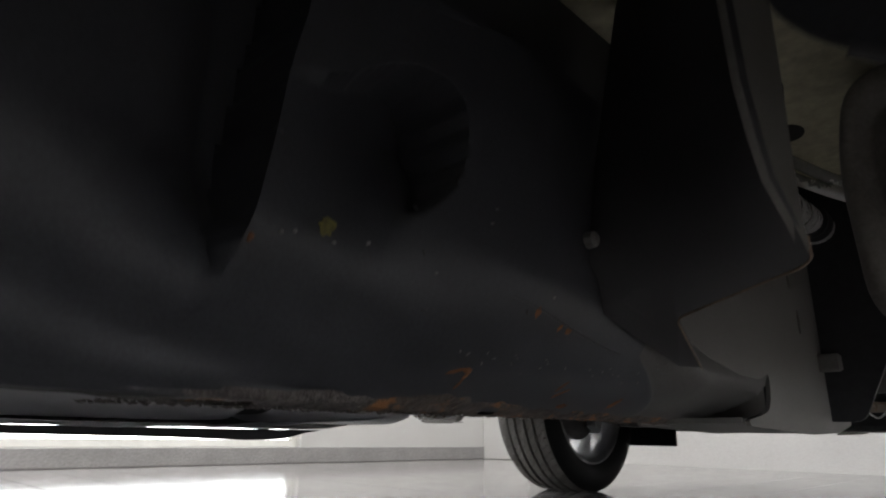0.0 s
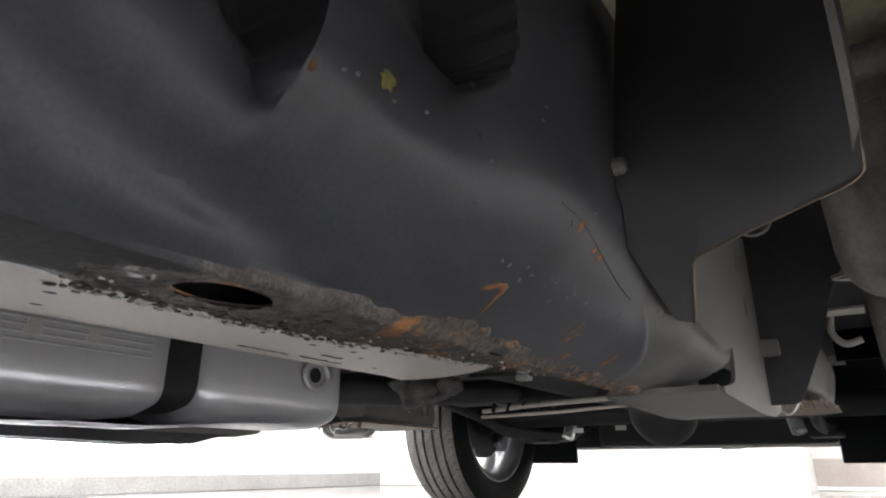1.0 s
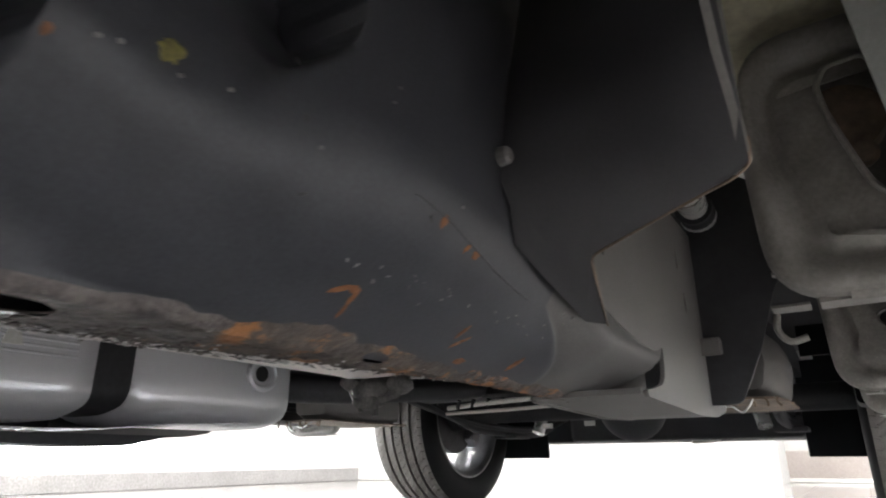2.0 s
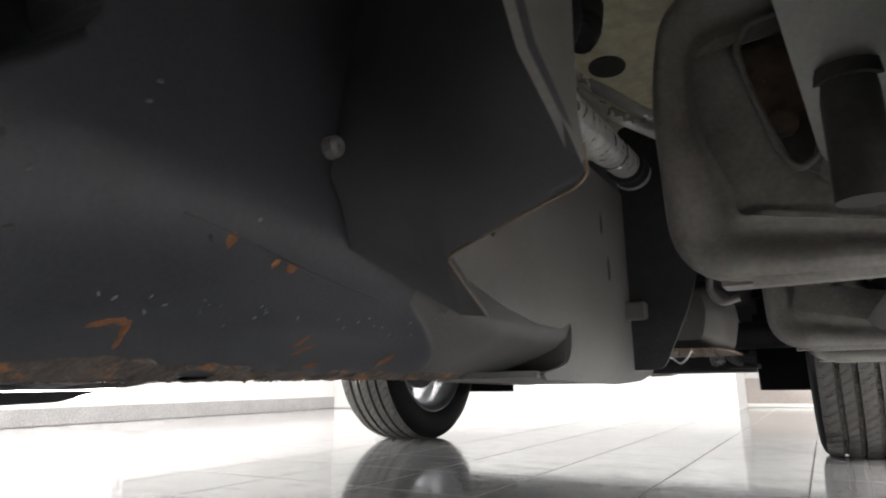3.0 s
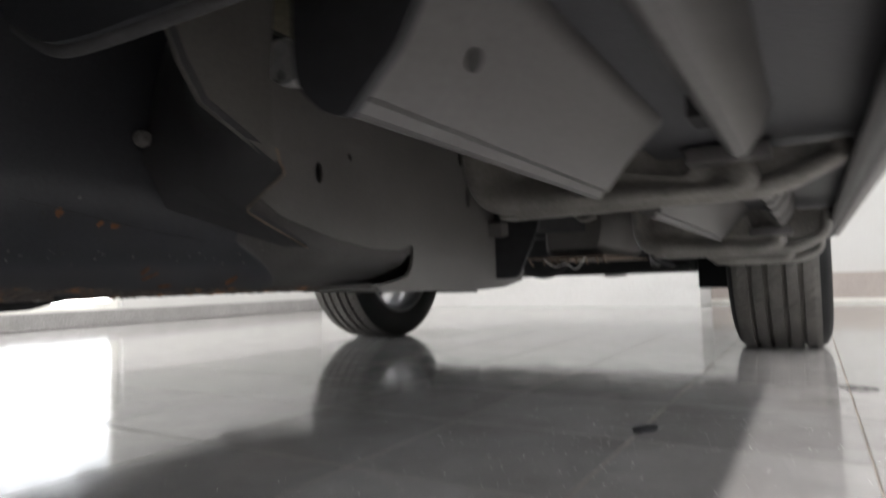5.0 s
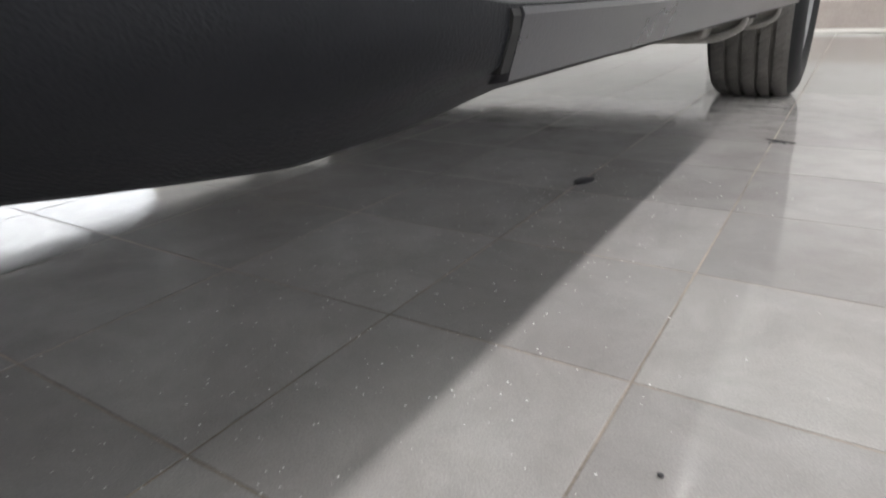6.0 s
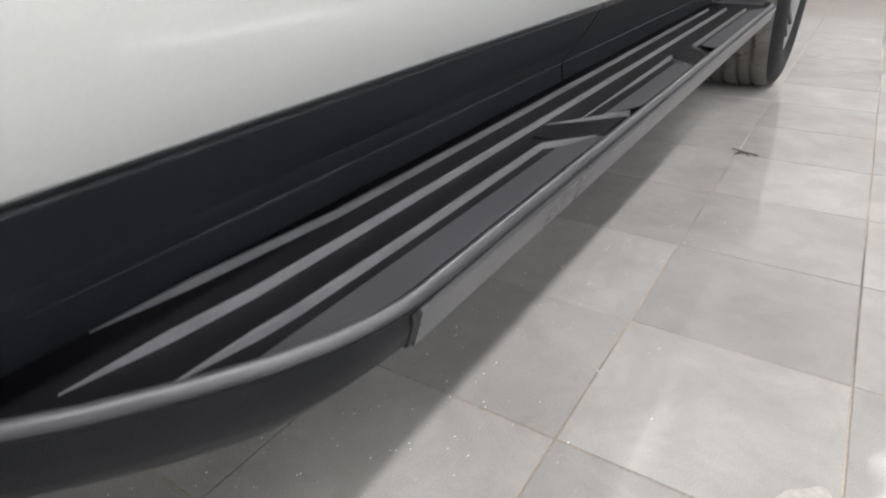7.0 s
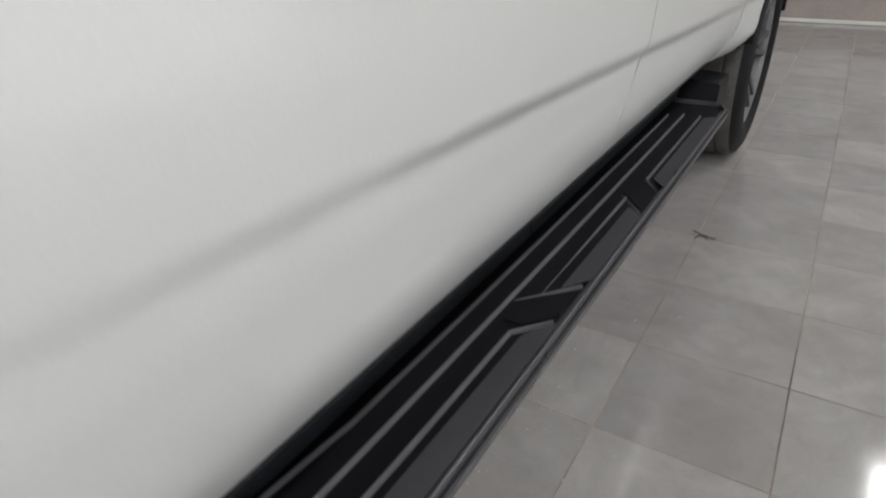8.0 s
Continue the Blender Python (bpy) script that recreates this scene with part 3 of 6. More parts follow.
for side in (0, 1):
    bm = box(0.128, 0.175, -0.40, 1.86, 0.40, 0.57, 0.012)
    cpart("inner_sill", mirrored(bm) if side else bm, M_DARK)
    # folded grey keels under the step, in lengths between the brackets
    for a, b in ((0.0795, 0.323), (0.475, 0.933), (0.99, 1.44), (1.505, 1.52)):
        inner_keel = [(0.1142, 0.3075), (0.1165, 0.3030), (0.1200, 0.2990), (0.1240, 0.2958), (0.1285, 0.2932), (0.132, 0.2922), (0.1342, 0.2930), (0.1356, 0.2966), (0.1385, 0.2972), (0.152, 0.3145), (0.162, 0.3255), (0.168, 0.3305), (0.1715, 0.334), (0.173, 0.338), (0.170, 0.338), (0.158, 0.328), (0.145, 0.3145), (0.1345, 0.3010), (0.1245, 0.3010), (0.1165, 0.3085)]
        outer_keel = [(0.200, 0.338), (0.204, 0.322), (0.2085, 0.312), (0.213, 0.3085), (0.218, 0.310), (0.226, 0.321), (0.232, 0.338)]
        for prof in (inner_keel, outer_keel):
            a2 = a - 0.06 if a < 0.1 and prof is outer_keel else a
            bm = sweep_y(prof, [a2 + (b - a2) * i / 6 for i in range(7)])
            cpart("step_keel", mirrored(bm) if side else bm, M_GREYPLATE, "folded grey steel keel under the step", 30)
        if not side and a < 0.1:
            hole = plate(ellipse(0.0, 0.0, 0.0052, 0.0034, 20, 0.6), [], 0.001, Matrix.Translation((0.1538, 0.1165, 0.3155)) @ Matrix.Rotation(radians(-48), 4, "Y") @ Matrix.Rotation(radians(90), 4, "Z"))
            cpart("drain_hole", hole, M_INK)
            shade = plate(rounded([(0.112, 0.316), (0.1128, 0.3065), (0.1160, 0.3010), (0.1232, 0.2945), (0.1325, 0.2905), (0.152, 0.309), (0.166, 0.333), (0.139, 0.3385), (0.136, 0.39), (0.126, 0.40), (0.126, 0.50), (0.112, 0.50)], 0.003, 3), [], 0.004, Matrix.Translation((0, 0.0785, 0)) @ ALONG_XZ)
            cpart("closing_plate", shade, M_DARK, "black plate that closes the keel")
            slit = [(0.1170, 0.300, 0.3022), (0.1200, 0.302, 0.2988), (0.1240, 0.304, 0.2956), (0.1285, 0.305, 0.2930)]
            cpart("keel_slot", tube(slit, 0.0013, 8, 5), M_INK, "", 60)
            for y, deep in ((0.585, 0.014), (0.655, 0.018), (0.785, 0.012)):
                band = [(0.216 + (u - 0.216) * 1.05, 0.330 + (v - 0.330) * 1.04) for u, v in outer_keel]
                cpart("keel_slot", sweep_y(band, [y, y + deep]), M_INK, "dark slot across the keel", 30)
            for y in (0.265,):
                bm = box(0.1955, 0.2035, y, y + 0.03, 0.322, 0.334, 0.001)
                cpart("keel_slot", bm, M_INK)


def step_bracket(y, left, foot, side):
    """A pressed black steel panel across from the chassis to the running board, with a rolled lower edge."""
    right = 0.268 if y > 0.1 else 0.118
    flip = mirrored if side else (lambda bm: bm)
    outline = rounded([(left, foot), (right - 0.04, foot + 0.002), (right, foot + 0.022), (right, 0.334), (0.139, 0.334), (0.122, 0.36), (0.122, 0.53), (left + 0.01, 0.53), (left - 0.006, 0.45)] if y > 0.1 else
                      [(0.028, 0.345), (0.040, 0.327), (0.062, 0.3125), (0.085, 0.3095), (0.15, 0.308), (0.215, 0.306), (0.215, 0.335), (0.12, 0.335), (0.12, 0.53), (0.02, 0.53)], 0.045 if y > 0.1 else 0.01, 6)
    at = cempty("step_bracket", (2 * XC - 0.1 if side else 0.1, y, foot))
    holes = [ellipse(left + 0.072, 0.452, 0.022, 0.026), ellipse(left + 0.075, 0.372, 0.013, 0.012)]
    if 0.1 < y < 0.6:
        holes = [rounded([(left + u, v) for u, v in ((0.066, 0.486), (0.0575, 0.470), (0.060, 0.4475), (0.066, 0.4236), (0.0725, 0.400), (0.079, 0.380), (0.0865, 0.3705), (0.098, 0.378), (0.103, 0.40), (0.103, 0.47), (0.092, 0.488))], 0.005, 3)]
    web = plate(outline, holes if y > 0.1 else [], 0.004, Matrix.Translation((0, y, 0)) @ ALONG_XZ)
    bms = [web]
    if y > 0.1:
        # the arm's rolled lower edge, and the tall pressed dish with its bulging border
        arm = rounded([(left + 0.05, foot), (right - 0.04, foot + 0.002), (right, foot + 0.022), (right, 0.334)], 0.045, 6)[7:]
        bms.append(tube([(left + 0.05, y - 0.008, foot + 0.001)] + [(u, y - 0.008, v) for u, v in arm[:-7]] + [(right, y - 0.008, 0.333)], 0.0075, 10, 1))
        border = rounded([(left, foot - 0.002), (0.222, foot - 0.002), (0.212, 0.334), (0.126, 0.345), (0.122, 0.36), (0.122, 0.53), (left + 0.01, 0.53), (left - 0.006, 0.45)], 0.05, 8)
        cu, cv = 0.055 + left * 0.4, 0.365
        rings = []
        for inset, out in ((0.0, 0.002), (0.0, -0.010), (0.0015, -0.0145), (0.005, -0.0185), (0.010, -0.0205), (0.016, -0.0200), (0.022, -0.0170), (0.028, -0.0120), (0.033, -0.0085), (0.037, -0.0082), (0.041, -0.0098), (0.045, -0.0125), (0.049, -0.0140)):
            rings.append([(cu + (u - cu) * (1 - inset / math.hypot(u - cu, v - cv)), y + out, cv + (v - cv) * (1 - inset / math.hypot(u - cu, v - cv))) for u, v in border])
        bms += [loft(rings, True, False), plate([(p[0], p[2]) for p in rings[-1]], holes, 0.002, Matrix.Translation((0, y - 0.0120, 0)) @ ALONG_XZ)]
        for hole in holes:
            bms.append(tube([(u, y - 0.0135, v) for u, v in hole + hole[:2]], 0.0026, 8, 1))
    else:
        lip = [(0.046, y - 0.002, 0.322), (0.062, y, 0.3125), (0.085, y, 0.3095), (0.15, y, 0.308), (0.215, y, 0.306)]
        # Lip in a lighter colour than its panel, painting in the edge's highlight.
        cpart("lip", tube(lip, 0.0022, 10, 8), M_UNDER, "rolled edge, lightened for its highlight", 60, at)
    cpart("web", flip(merged(*bms)), M_PAN if y > 0.1 else M_FRAME, "pressed black steel panel with a rolled edge", 50, at)
    if y > 0.1:
        plug = spin_x([(0.0, 0.001), (0.0, 0.030), (0.02, 0.030), (0.022, 0.012), (0.03, 0.010), (0.03, 0.001)], 20)
        bmesh.ops.rotate(plug, cent=(0, 0, 0), matrix=Matrix.Rotation(radians(90), 3, "Z"), verts=plug.verts)
        bmesh.ops.translate(plug, vec=(left + 0.072, y + 0.012, 0.450), verts=plug.verts)
        cpart("plug", flip(plug), M_BROWN, "brown rusty plug behind the opening", 40, at)
        if y < 0.6:
            cpart("plug", flip(merged(tube([(left + 0.081, y + 0.030, 0.418), (left + 0.080, y + 0.006, 0.414)], 0.0075, 14, 2), tube([(left + 0.080, y + 0.012, 0.415), (left + 0.080, y + 0.008, 0.414)], 0.0105, 14, 2))), M_BROWN, "", 40, at)
        cpart("backing", flip(box(left + 0.012, 0.118, y + 0.046, y + 0.05, foot + 0.03, 0.52, 0.001)), M_PAN, "", 0, at)
        cpart("flange", flip(sweep_y([(left + 0.03, foot - 0.004), (right - 0.045, foot - 0.002), (right - 0.045, foot + 0.002), (left + 0.03, foot)], [y - 0.006, y + 0.022])), M_PAN, "", 0, at)
        # Pale line along the cut edge, painting in its reflection.
        cpart("glint_lip", flip(tube([(left + 0.05, y - 0.011, foot - 0.0024), (0.06, y - 0.011, foot - 0.0026), (right - 0.055, y - 0.011, foot - 0.0024)], 0.0005, 6, 5)), M_STAY, "thin cut edge, painted pale for its glint", 60, at)
        cpart("ledge", flip(box(0.170, 0.226, y - 0.034, y - 0.006, foot + 0.021, foot + 0.034, 0.003)), M_GREYPLATE, "", 40, at)
    if 0.1 < y < 0.6:
        tab = plate(rounded([(0.047, 0.538), (0.1244, 0.538), (0.1148, 0.403), (0.113, 0.330), (0.074, 0.366)], 0.006, 3), [], 0.004, Matrix.Translation((0, y - 0.045, 0)) @ ALONG_XZ)
        for v in tab.verts:
            v.co.y -= 0.45 * (v.co.z - 0.36)
        cpart("stay", flip(tab), M_STAY, "tapering grey steel stay", 0, at)
        cpart("bush", flip(merged(tube([(0.092, y - 0.062, 0.332), (0.092, y - 0.062, 0.405)], 0.0155, 18, 2), tube([(0.092, y - 0.062, 0.403), (0.092, y - 0.062, 0.412)], 0.019, 18, 2))), M_BUSH, "worn dark rubber bush", 40, at)


for side in (0, 1):
    for y, left, foot in ((0.03, 0.045, 0.313), (0.445, -0.024, 0.302), (0.965, 0.0, 0.276), (1.48, 0.03, 0.270)):
        if not (side and y < 0.1):
            step_bracket(y, left, foot, side)


# ---- the car: running boards ----
def end_curve():
    """The board's rounded near end: x and y from the outer edge round to the sill."""
    return [(0.305, 0.030), (0.3045, 0.008), (0.3030, -0.018), (0.2985, -0.048), (0.288, -0.080), (0.268, -0.113), (0.240, -0.152), (0.205, -0.192), (0.172, -0.227), (0.146, -0.252)]


def end_rise(y):
    """How far the board has turned into its upswept near end, from 0 to 1."""
    t = min(1.0, max(0.0, (0.03 - y) / 0.12))
    return t * t * (3 - 2 * t)


def outline_xy(inset):
    far = 1.60
    c = [(x - inset, y + inset * 0.8) for x, y in end_curve()]
    return [(0.142, c[-1][1]), *c[::-1], (0.305 - inset, far - 0.06), (0.285 - inset, far - inset), (0.142, far - inset)]


def skirt(path, depth, out):
    """A thin wall that hangs from a line of (x, y) and leans inwards as it goes down."""
    pts = [Vector((x, y)) for x, y in path]
    rings = []
    for i, p in enumerate(pts):
        d = (pts[min(i + 1, len(pts) - 1)] - pts[max(i - 1, 0)]).normalized()
        n = Vector((d.y, -d.x))
        if n.x > 0:
            n = -n
        q = depth(p.y)
        s = end_rise(p.y)
        rings.append([(*(p - n * out + n * a * (1 + 0.3 * s)), z + 0.011 * s * min(1.0, max(0.0, (z - 0.325) / 0.02))) for a, z in ((0.0, 0.354), (0.0, 0.343), (0.004, 0.330), (0.011, 0.330 - 0.30 * q), (0.024, 0.330 - 0.90 * q), (0.028, 0.330 - q), (0.034, 0.331 - q), (0.035, 0.334 - q), (0.022, 0.325 - 0.2 * q), (0.014, 0.335), (0.012, 0.348))])
    return loft(rings)


def running_board(side):
    at = cempty("running_board", (XL - 0.22 if side else 0.22, 0.7, 0.28))
    flip = mirrored if side else (lambda bm: bm)
    rings = []
    for z, inset, up in ((0.3385, 0.014, 0), (0.343, 0.004, 0.3), (0.352, 0.002, 0.9), (0.3580, 0.0024, 1), (0.3600, 0.0036, 1), (0.3607, 0.0052, 1), (0.3601, 0.0068, 1), (0.3580, 0.0082, 0.95), (0.3545, 0.0094, 0.8), (0.346, 0.0104, 0)):
        rings.append([(x - (0.014 * end_rise(y) if inset > 0.0100 and z > 0.345 else 0), y, z + 0.011 * up * end_rise(y)) for x, y in outline_xy(inset)])
    cpart("rim", flip(loft(rings, True, False)), M_RIMS, "rounded satin black rim of the step, lightened for its highlight", 60, at)
    cpart("board", flip(plate(outline_xy(0.0100), [], 0.006, Matrix.Translation((0, 0, 0.344)))), M_FLOORB, "black grained plastic tread of the step", 45, at)
    cpart("base", flip(plate(outline_xy(0.0150), [], 0.004, Matrix.Translation((0, 0, 0.3385)))), M_BASE, "step underside, lightened for light off the floor", 45, at)
    near = [p for p in end_curve() if p[1] < 0.001][::-1]
    near = smooth_line([(x, y, 0) for x, y in near + [(0.305, 0.016)]], 4)
    line = [(p.x, p.y) for p in near] + [(0.305, 0.05), (0.305, 0.5), (0.305, 1.0), (0.305, 1.54)]
    cpart("side_skirt", flip(skirt(line, lambda y: 0.016 + 0.015 * min(1.0, max(0.0, (0.03 - y) / 0.12)) ** 0.8, 0.0018)), M_PLASTIC, "black plastic side and end of the step", 45, at)
    # outer strip, with a narrow joint before it
    strip = sweep_y([(0.287, 0.3225), (0.292, 0.3205), (0.3015, 0.3220), (0.3098, 0.3500), (0.3084, 0.3530), (0.290, 0.3530), (0.284, 0.330)],
                    [0.020, 0.022, 0.3, 0.7, 1.1, 1.535, 1.54])
    cpart("joint_gap", flip(sweep_y([(0.292, 0.3260), (0.3022, 0.3260), (0.3077, 0.3430), (0.3086, 0.3495), (0.3076, 0.3525), (0.292, 0.3525)], [0.0115, 0.0195])), M_GAP, "dark joint before the strip", 0, at)
    cpart("edge_strip", flip(strip), M_TRIM, "smooth satin black strip along the outer edge", 30, at)

    def rib(points, w=0.0027, h=0.006):
        rings = []
        pts = [Vector((*p, 0)) for p in points]
        for i, p in enumerate(pts):
            d0 = (pts[i] - pts[i - 1]).normalized() if i else None
            d1 = (pts[i + 1] - pts[i]).normalized() if i < len(pts) - 1 else None
            d = ((d0 or d1) + (d1 or d0)).normalized()
            nrm = Vector((d.y, -d.x, 0))
            ww = w if 0 < i else w * 0.15
            z = 0.3500
            rings.append([p + nrm * ww + Vector((0, 0, z)), p + nrm * ww * 0.55 + Vector((0, 0, z + (h if i else 0.001))), p - nrm * ww * 0.55 + Vector((0, 0, z + (h if i else 0.001))), p - nrm * ww + Vector((0, 0, z))])
        return loft(rings)

    for line in ([(0.148, -0.10), (0.157, -0.03), (0.168, 0.10), (0.170, 0.4), (0.172, 1.44)],
                 [(0.188, -0.140), (0.197, -0.08), (0.203, -0.02), (0.205, 0.1), (0.207, 0.4), (0.209, 0.85), (0.209, 1.46)],
                 [(0.232, -0.104), (0.240, -0.05), (0.2425, -0.02), (0.244, 0.1), (0.244, 0.335), (0.285, 0.385)],
                 [(0.214, 0.412), (0.286, 0.492)],
                 [(0.241, 0.446), (0.243, 0.84)],
                 [(0.228, 0.858), (0.287, 0.780)],
                 [(0.286, 0.900), (0.252, 0.948), (0.252, 1.46)]):
        cpart("tread_rib", flip(rib(line)), M_RIB, "grey raised grip rib", 0, at)
    for quad in ([(0.250, 0.36), (0.286, 0.405), (0.286, 0.478), (0.222, 0.408), (0.222, 0.36)], [(0.232, 0.868), (0.286, 0.795), (0.286, 0.888), (0.250, 0.935), (0.226, 0.935)]):
        bm = plate(quad, [], 0.0022, Matrix.Translation((0, 0, 0.3503)))
        cpart("grip_inlay", flip(bm), M_FLOORB, "", 0, at)
    raised = [(0.257, -0.068), (0.273, -0.064), (0.288, -0.036), (0.2955, 0.016), (0.2955, 0.380), (0.260, 0.338)], [(0.260, 0.472), (0.2955, 0.507), (0.2955, 0.762), (0.260, 0.802)], [(0.263, 0.962), (0.2955, 0.911), (0.2955, 1.45), (0.263, 1.45)]
    for quad in raised:
        bm = plate(rounded(quad, 0.006, 3), [], 0.0012, Matrix.Translation((0, 0, 0.3506)))
        for v in bm.verts:
            v.co.z += 0.0078 * min(1.0, max(0.0, (v.co.x - 0.256) / 0.034))
        cpart("raised_land", flip(bm), M_LAND, "", 0, at)


running_board(0)
running_board(1)


# ---- the car: wheels ----


def tyre_profile():
    out = [(-0.100, 0.246), (-0.116, 0.256), (-0.129, 0.279), (-0.1335, 0.305), (-0.131, 0.335), (-0.123, 0.358), (-0.114, 0.3675), (-0.10, 0.373)]
    grooves = (-0.066, -0.024, 0.024, 0.066)
    for g in grooves:
        top = WHEEL_R - 0.006 * (abs(g) / 0.1) ** 2
        out += [(g - 0.007, top), (g - 0.005, top - 0.009), (g + 0.005, top - 0.009), (g + 0.007, top)]
    out += [(0.10, 0.373), (0.114, 0.3675), (0.127, 0.358), (0.139, 0.335), (0.145, 0.305), (0.142, 0.279), (0.128, 0.256), (0.108, 0.246)]
    return out


def tread_profile():
    """The tyre's profile with enough points across for cut tread blocks."""
    src = tyre_profile()
    out = []
    for a, b in zip(src, src[1:]):
        k = 6 if abs(b[0] - a[0]) > 0.02 else 1
        out += [(a[0] + (b[0] - a[0]) * i / k, a[1] + (b[1] - a[1]) * i / k) for i in range(k)]
    out.append(src[-1])
    return out


TYRE_STEPS = 600


def tread_cut(k, x, r):
    """Slanting sipes across the ribs, and plain notches on the shoulders."""
    if r < 0.362:
        return r
    turn = x / (2 * math.pi * WHEEL_R / TYRE_STEPS) * 0.9
    if abs(x) > 0.098:
        return r - (0.003 if k % 8 == 0 else 0.0)
    return r - (0.0035 if (k + round(turn)) % 8 == 0 else 0.0)


def wheel(x, y, side):
    """A wheel with tyre, alloy rim with double spokes, hub and brake disc; its outer face points to +x, or to -x on the far side."""
    at = cempty("wheel", (x, y, WHEEL_R - 0.007))
    m = Matrix.Translation((x, y, WHEEL_R - 0.007)) @ (Matrix.Rotation(math.pi, 4, "Z") if side else Matrix.Identity(4))

    def put(name, bm, mat, label="", smooth=40, parent=at):
        bmesh.ops.transform(bm, matrix=m, verts=bm.verts)
        return cpart(name, bm, mat, label, smooth, parent)

    line = tread_profile()
    tread = [p for p in line if abs(p[0]) < 0.1145]
    walls = [p for p in line if p[0] < -0.1135], [p for p in line if p[0] > 0.1135]
    tyre = put("tyre", spin_x(tread, TYRE_STEPS, 0, tread_cut), M_RUBBER, "dusty tyre tread with four grooves and slanting sipes", 18)
    for profile in walls:
        ob = put("sidewall", spin_x(profile, 120), M_WALLRUB, "smooth black sidewall", 40, tyre)
        for v in ob.data.vertices:
            v.co.z = max(v.co.z, 0.0006)
    for v in tyre.data.vertices:
        v.co.z = max(v.co.z, 0.0004)
    rim = put("rim", spin_x([(-0.108, 0.236), (-0.118, 0.252), (-0.117, 0.261), (-0.108, 0.262), (-0.100, 0.246), (-0.086, 0.238), (0.09, 0.236), (0.106, 0.246), (0.114, 0.262), (0.125, 0.262),
                              (0.127, 0.248), (0.112, 0.226), (-0.06, 0.222), (-0.095, 0.230), (-0.108, 0.236)], 72), M_RIM, "grey alloy rim", 35)
    for k in range(6):
        for off in (-0.16, 0.16):
            a0, a1 = 2 * math.pi * k / 6 + off * 0.6, 2 * math.pi * k / 6 + off
            rings = []
            for t in (0, 0.35, 0.7, 1.0):
                a, r = a0 + (a1 - a0) * t, 0.05 + (0.228 - 0.05) * t
                w, xx = 0.013 + 0.004 * t, 0.112 + 0.012 * t - 0.02 * (1 - t)
                c, s = math.cos(a), math.sin(a)
                rings.append([(xx - 0.022, r * c - w * -s, r * s - w * c), (xx, r * c - w * 0.6 * -s, r * s - w * 0.6 * c), (xx, r * c + w * 0.6 * -s, r * s + w * 0.6 * c), (xx - 0.022, r * c + w * -s, r * s + w * c)])
            put("spoke", loft(rings), M_ALLOYD, "", 0, rim)
    put("hub", spin_x([(0.05, 0.001), (0.05, 0.075), (0.085, 0.07), (0.10, 0.045), (0.108, 0.033), (0.11, 0.001)], 32), M_ALLOYD, "dark wheel centre")
    put("brake_disc", spin_x([(-0.02, 0.05), (-0.02, 0.158), (-0.045, 0.158), (-0.045, 0.07), (-0.09, 0.06), (-0.09, 0.001), (-0.02, 0.001), (-0.02, 0.05)], 40), M_DISC, "dull steel brake disc")
    bm = merged(box(-0.078, -0.012, -0.055, 0.055, 0.105, 0.185, 0.014), tube([(-0.085, -0.03, 0.13), (-0.06, -0.03, 0.13)], 0.02, 14, 2), box(-0.10, -0.075, -0.02, 0.05, 0.10, 0.125, 0.006))
    bmesh.ops.rotate(bm, cent=(0, 0, 0), matrix=Matrix.Rotation(radians(118), 3, "X"), verts=bm.verts)
    put("brake_caliper", bm, M_ALLOY, "cast brake caliper", 30)


RX, LX = 0.152, 2 * XC - 0.152
for cy in (ARCH_Y, FRONT_Y):
    wheel(RX, cy, 0)
    wheel(LX, cy, 1)
for side in (0, 1):
    bm = box(-0.164, 0.27, 2.70, 2.712, 0.19, 0.55, 0.006)
    cpart("mud_flap", mirrored(bm) if side else bm, M_PLASTIC, "black rubber mud flap")
    # Unseen panel added to keep light off the front of the rail.
    bm = box(-0.10, 0.26, -0.352, -0.340, 0.20, 0.54, 0.005)
    cpart("light_block_panel", mirrored(bm) if side else bm, M_PLASTIC, "unseen black panel added to block light")

# ---- the car: chassis ----
def near_rail_shift(y):
    """How far the near rail's outer face stands back, by y."""
    t = min(1.0, max(0.0, (0.135 - y) / 0.135))
    return 0.027 * t * t * (3 - 2 * t)


def rail_foot(y):
    """The rise of the rail's underside towards the front."""
    return 0.9 * max(0.0, -0.07 - y) ** 2 if y > -0.3 else 0.9 * 0.23 ** 2


def skin_base(y, z):
    """The near rail's outer surface without its dents: x by y and z."""
    far = min(1.0, max(0.0, (y - 0.10) / 0.16))
    face = -0.117 - near_rail_shift(y) - 0.0085 * far * far * (3 - 2 * far)
    t = min(1.0, max(0.0, (0.14 - y) / 0.18))
    b = min(1.0, max(0.0, (y - 0.255) / 0.105))
    h = 0.072 + 0.040 * t * t * (3 - 2 * t) - 0.034 * b * b * (3 - 2 * b)
    q = min(1.0, max(0.0, (z - 0.2395) / h))
    return face - (0.200 + face) * (1 - q) ** 2.2


def weld_y(z):
    """Where the near length of the rail ends on the rear one, by height."""
    return 0.298 + 2.2 * (0.2635 - z)


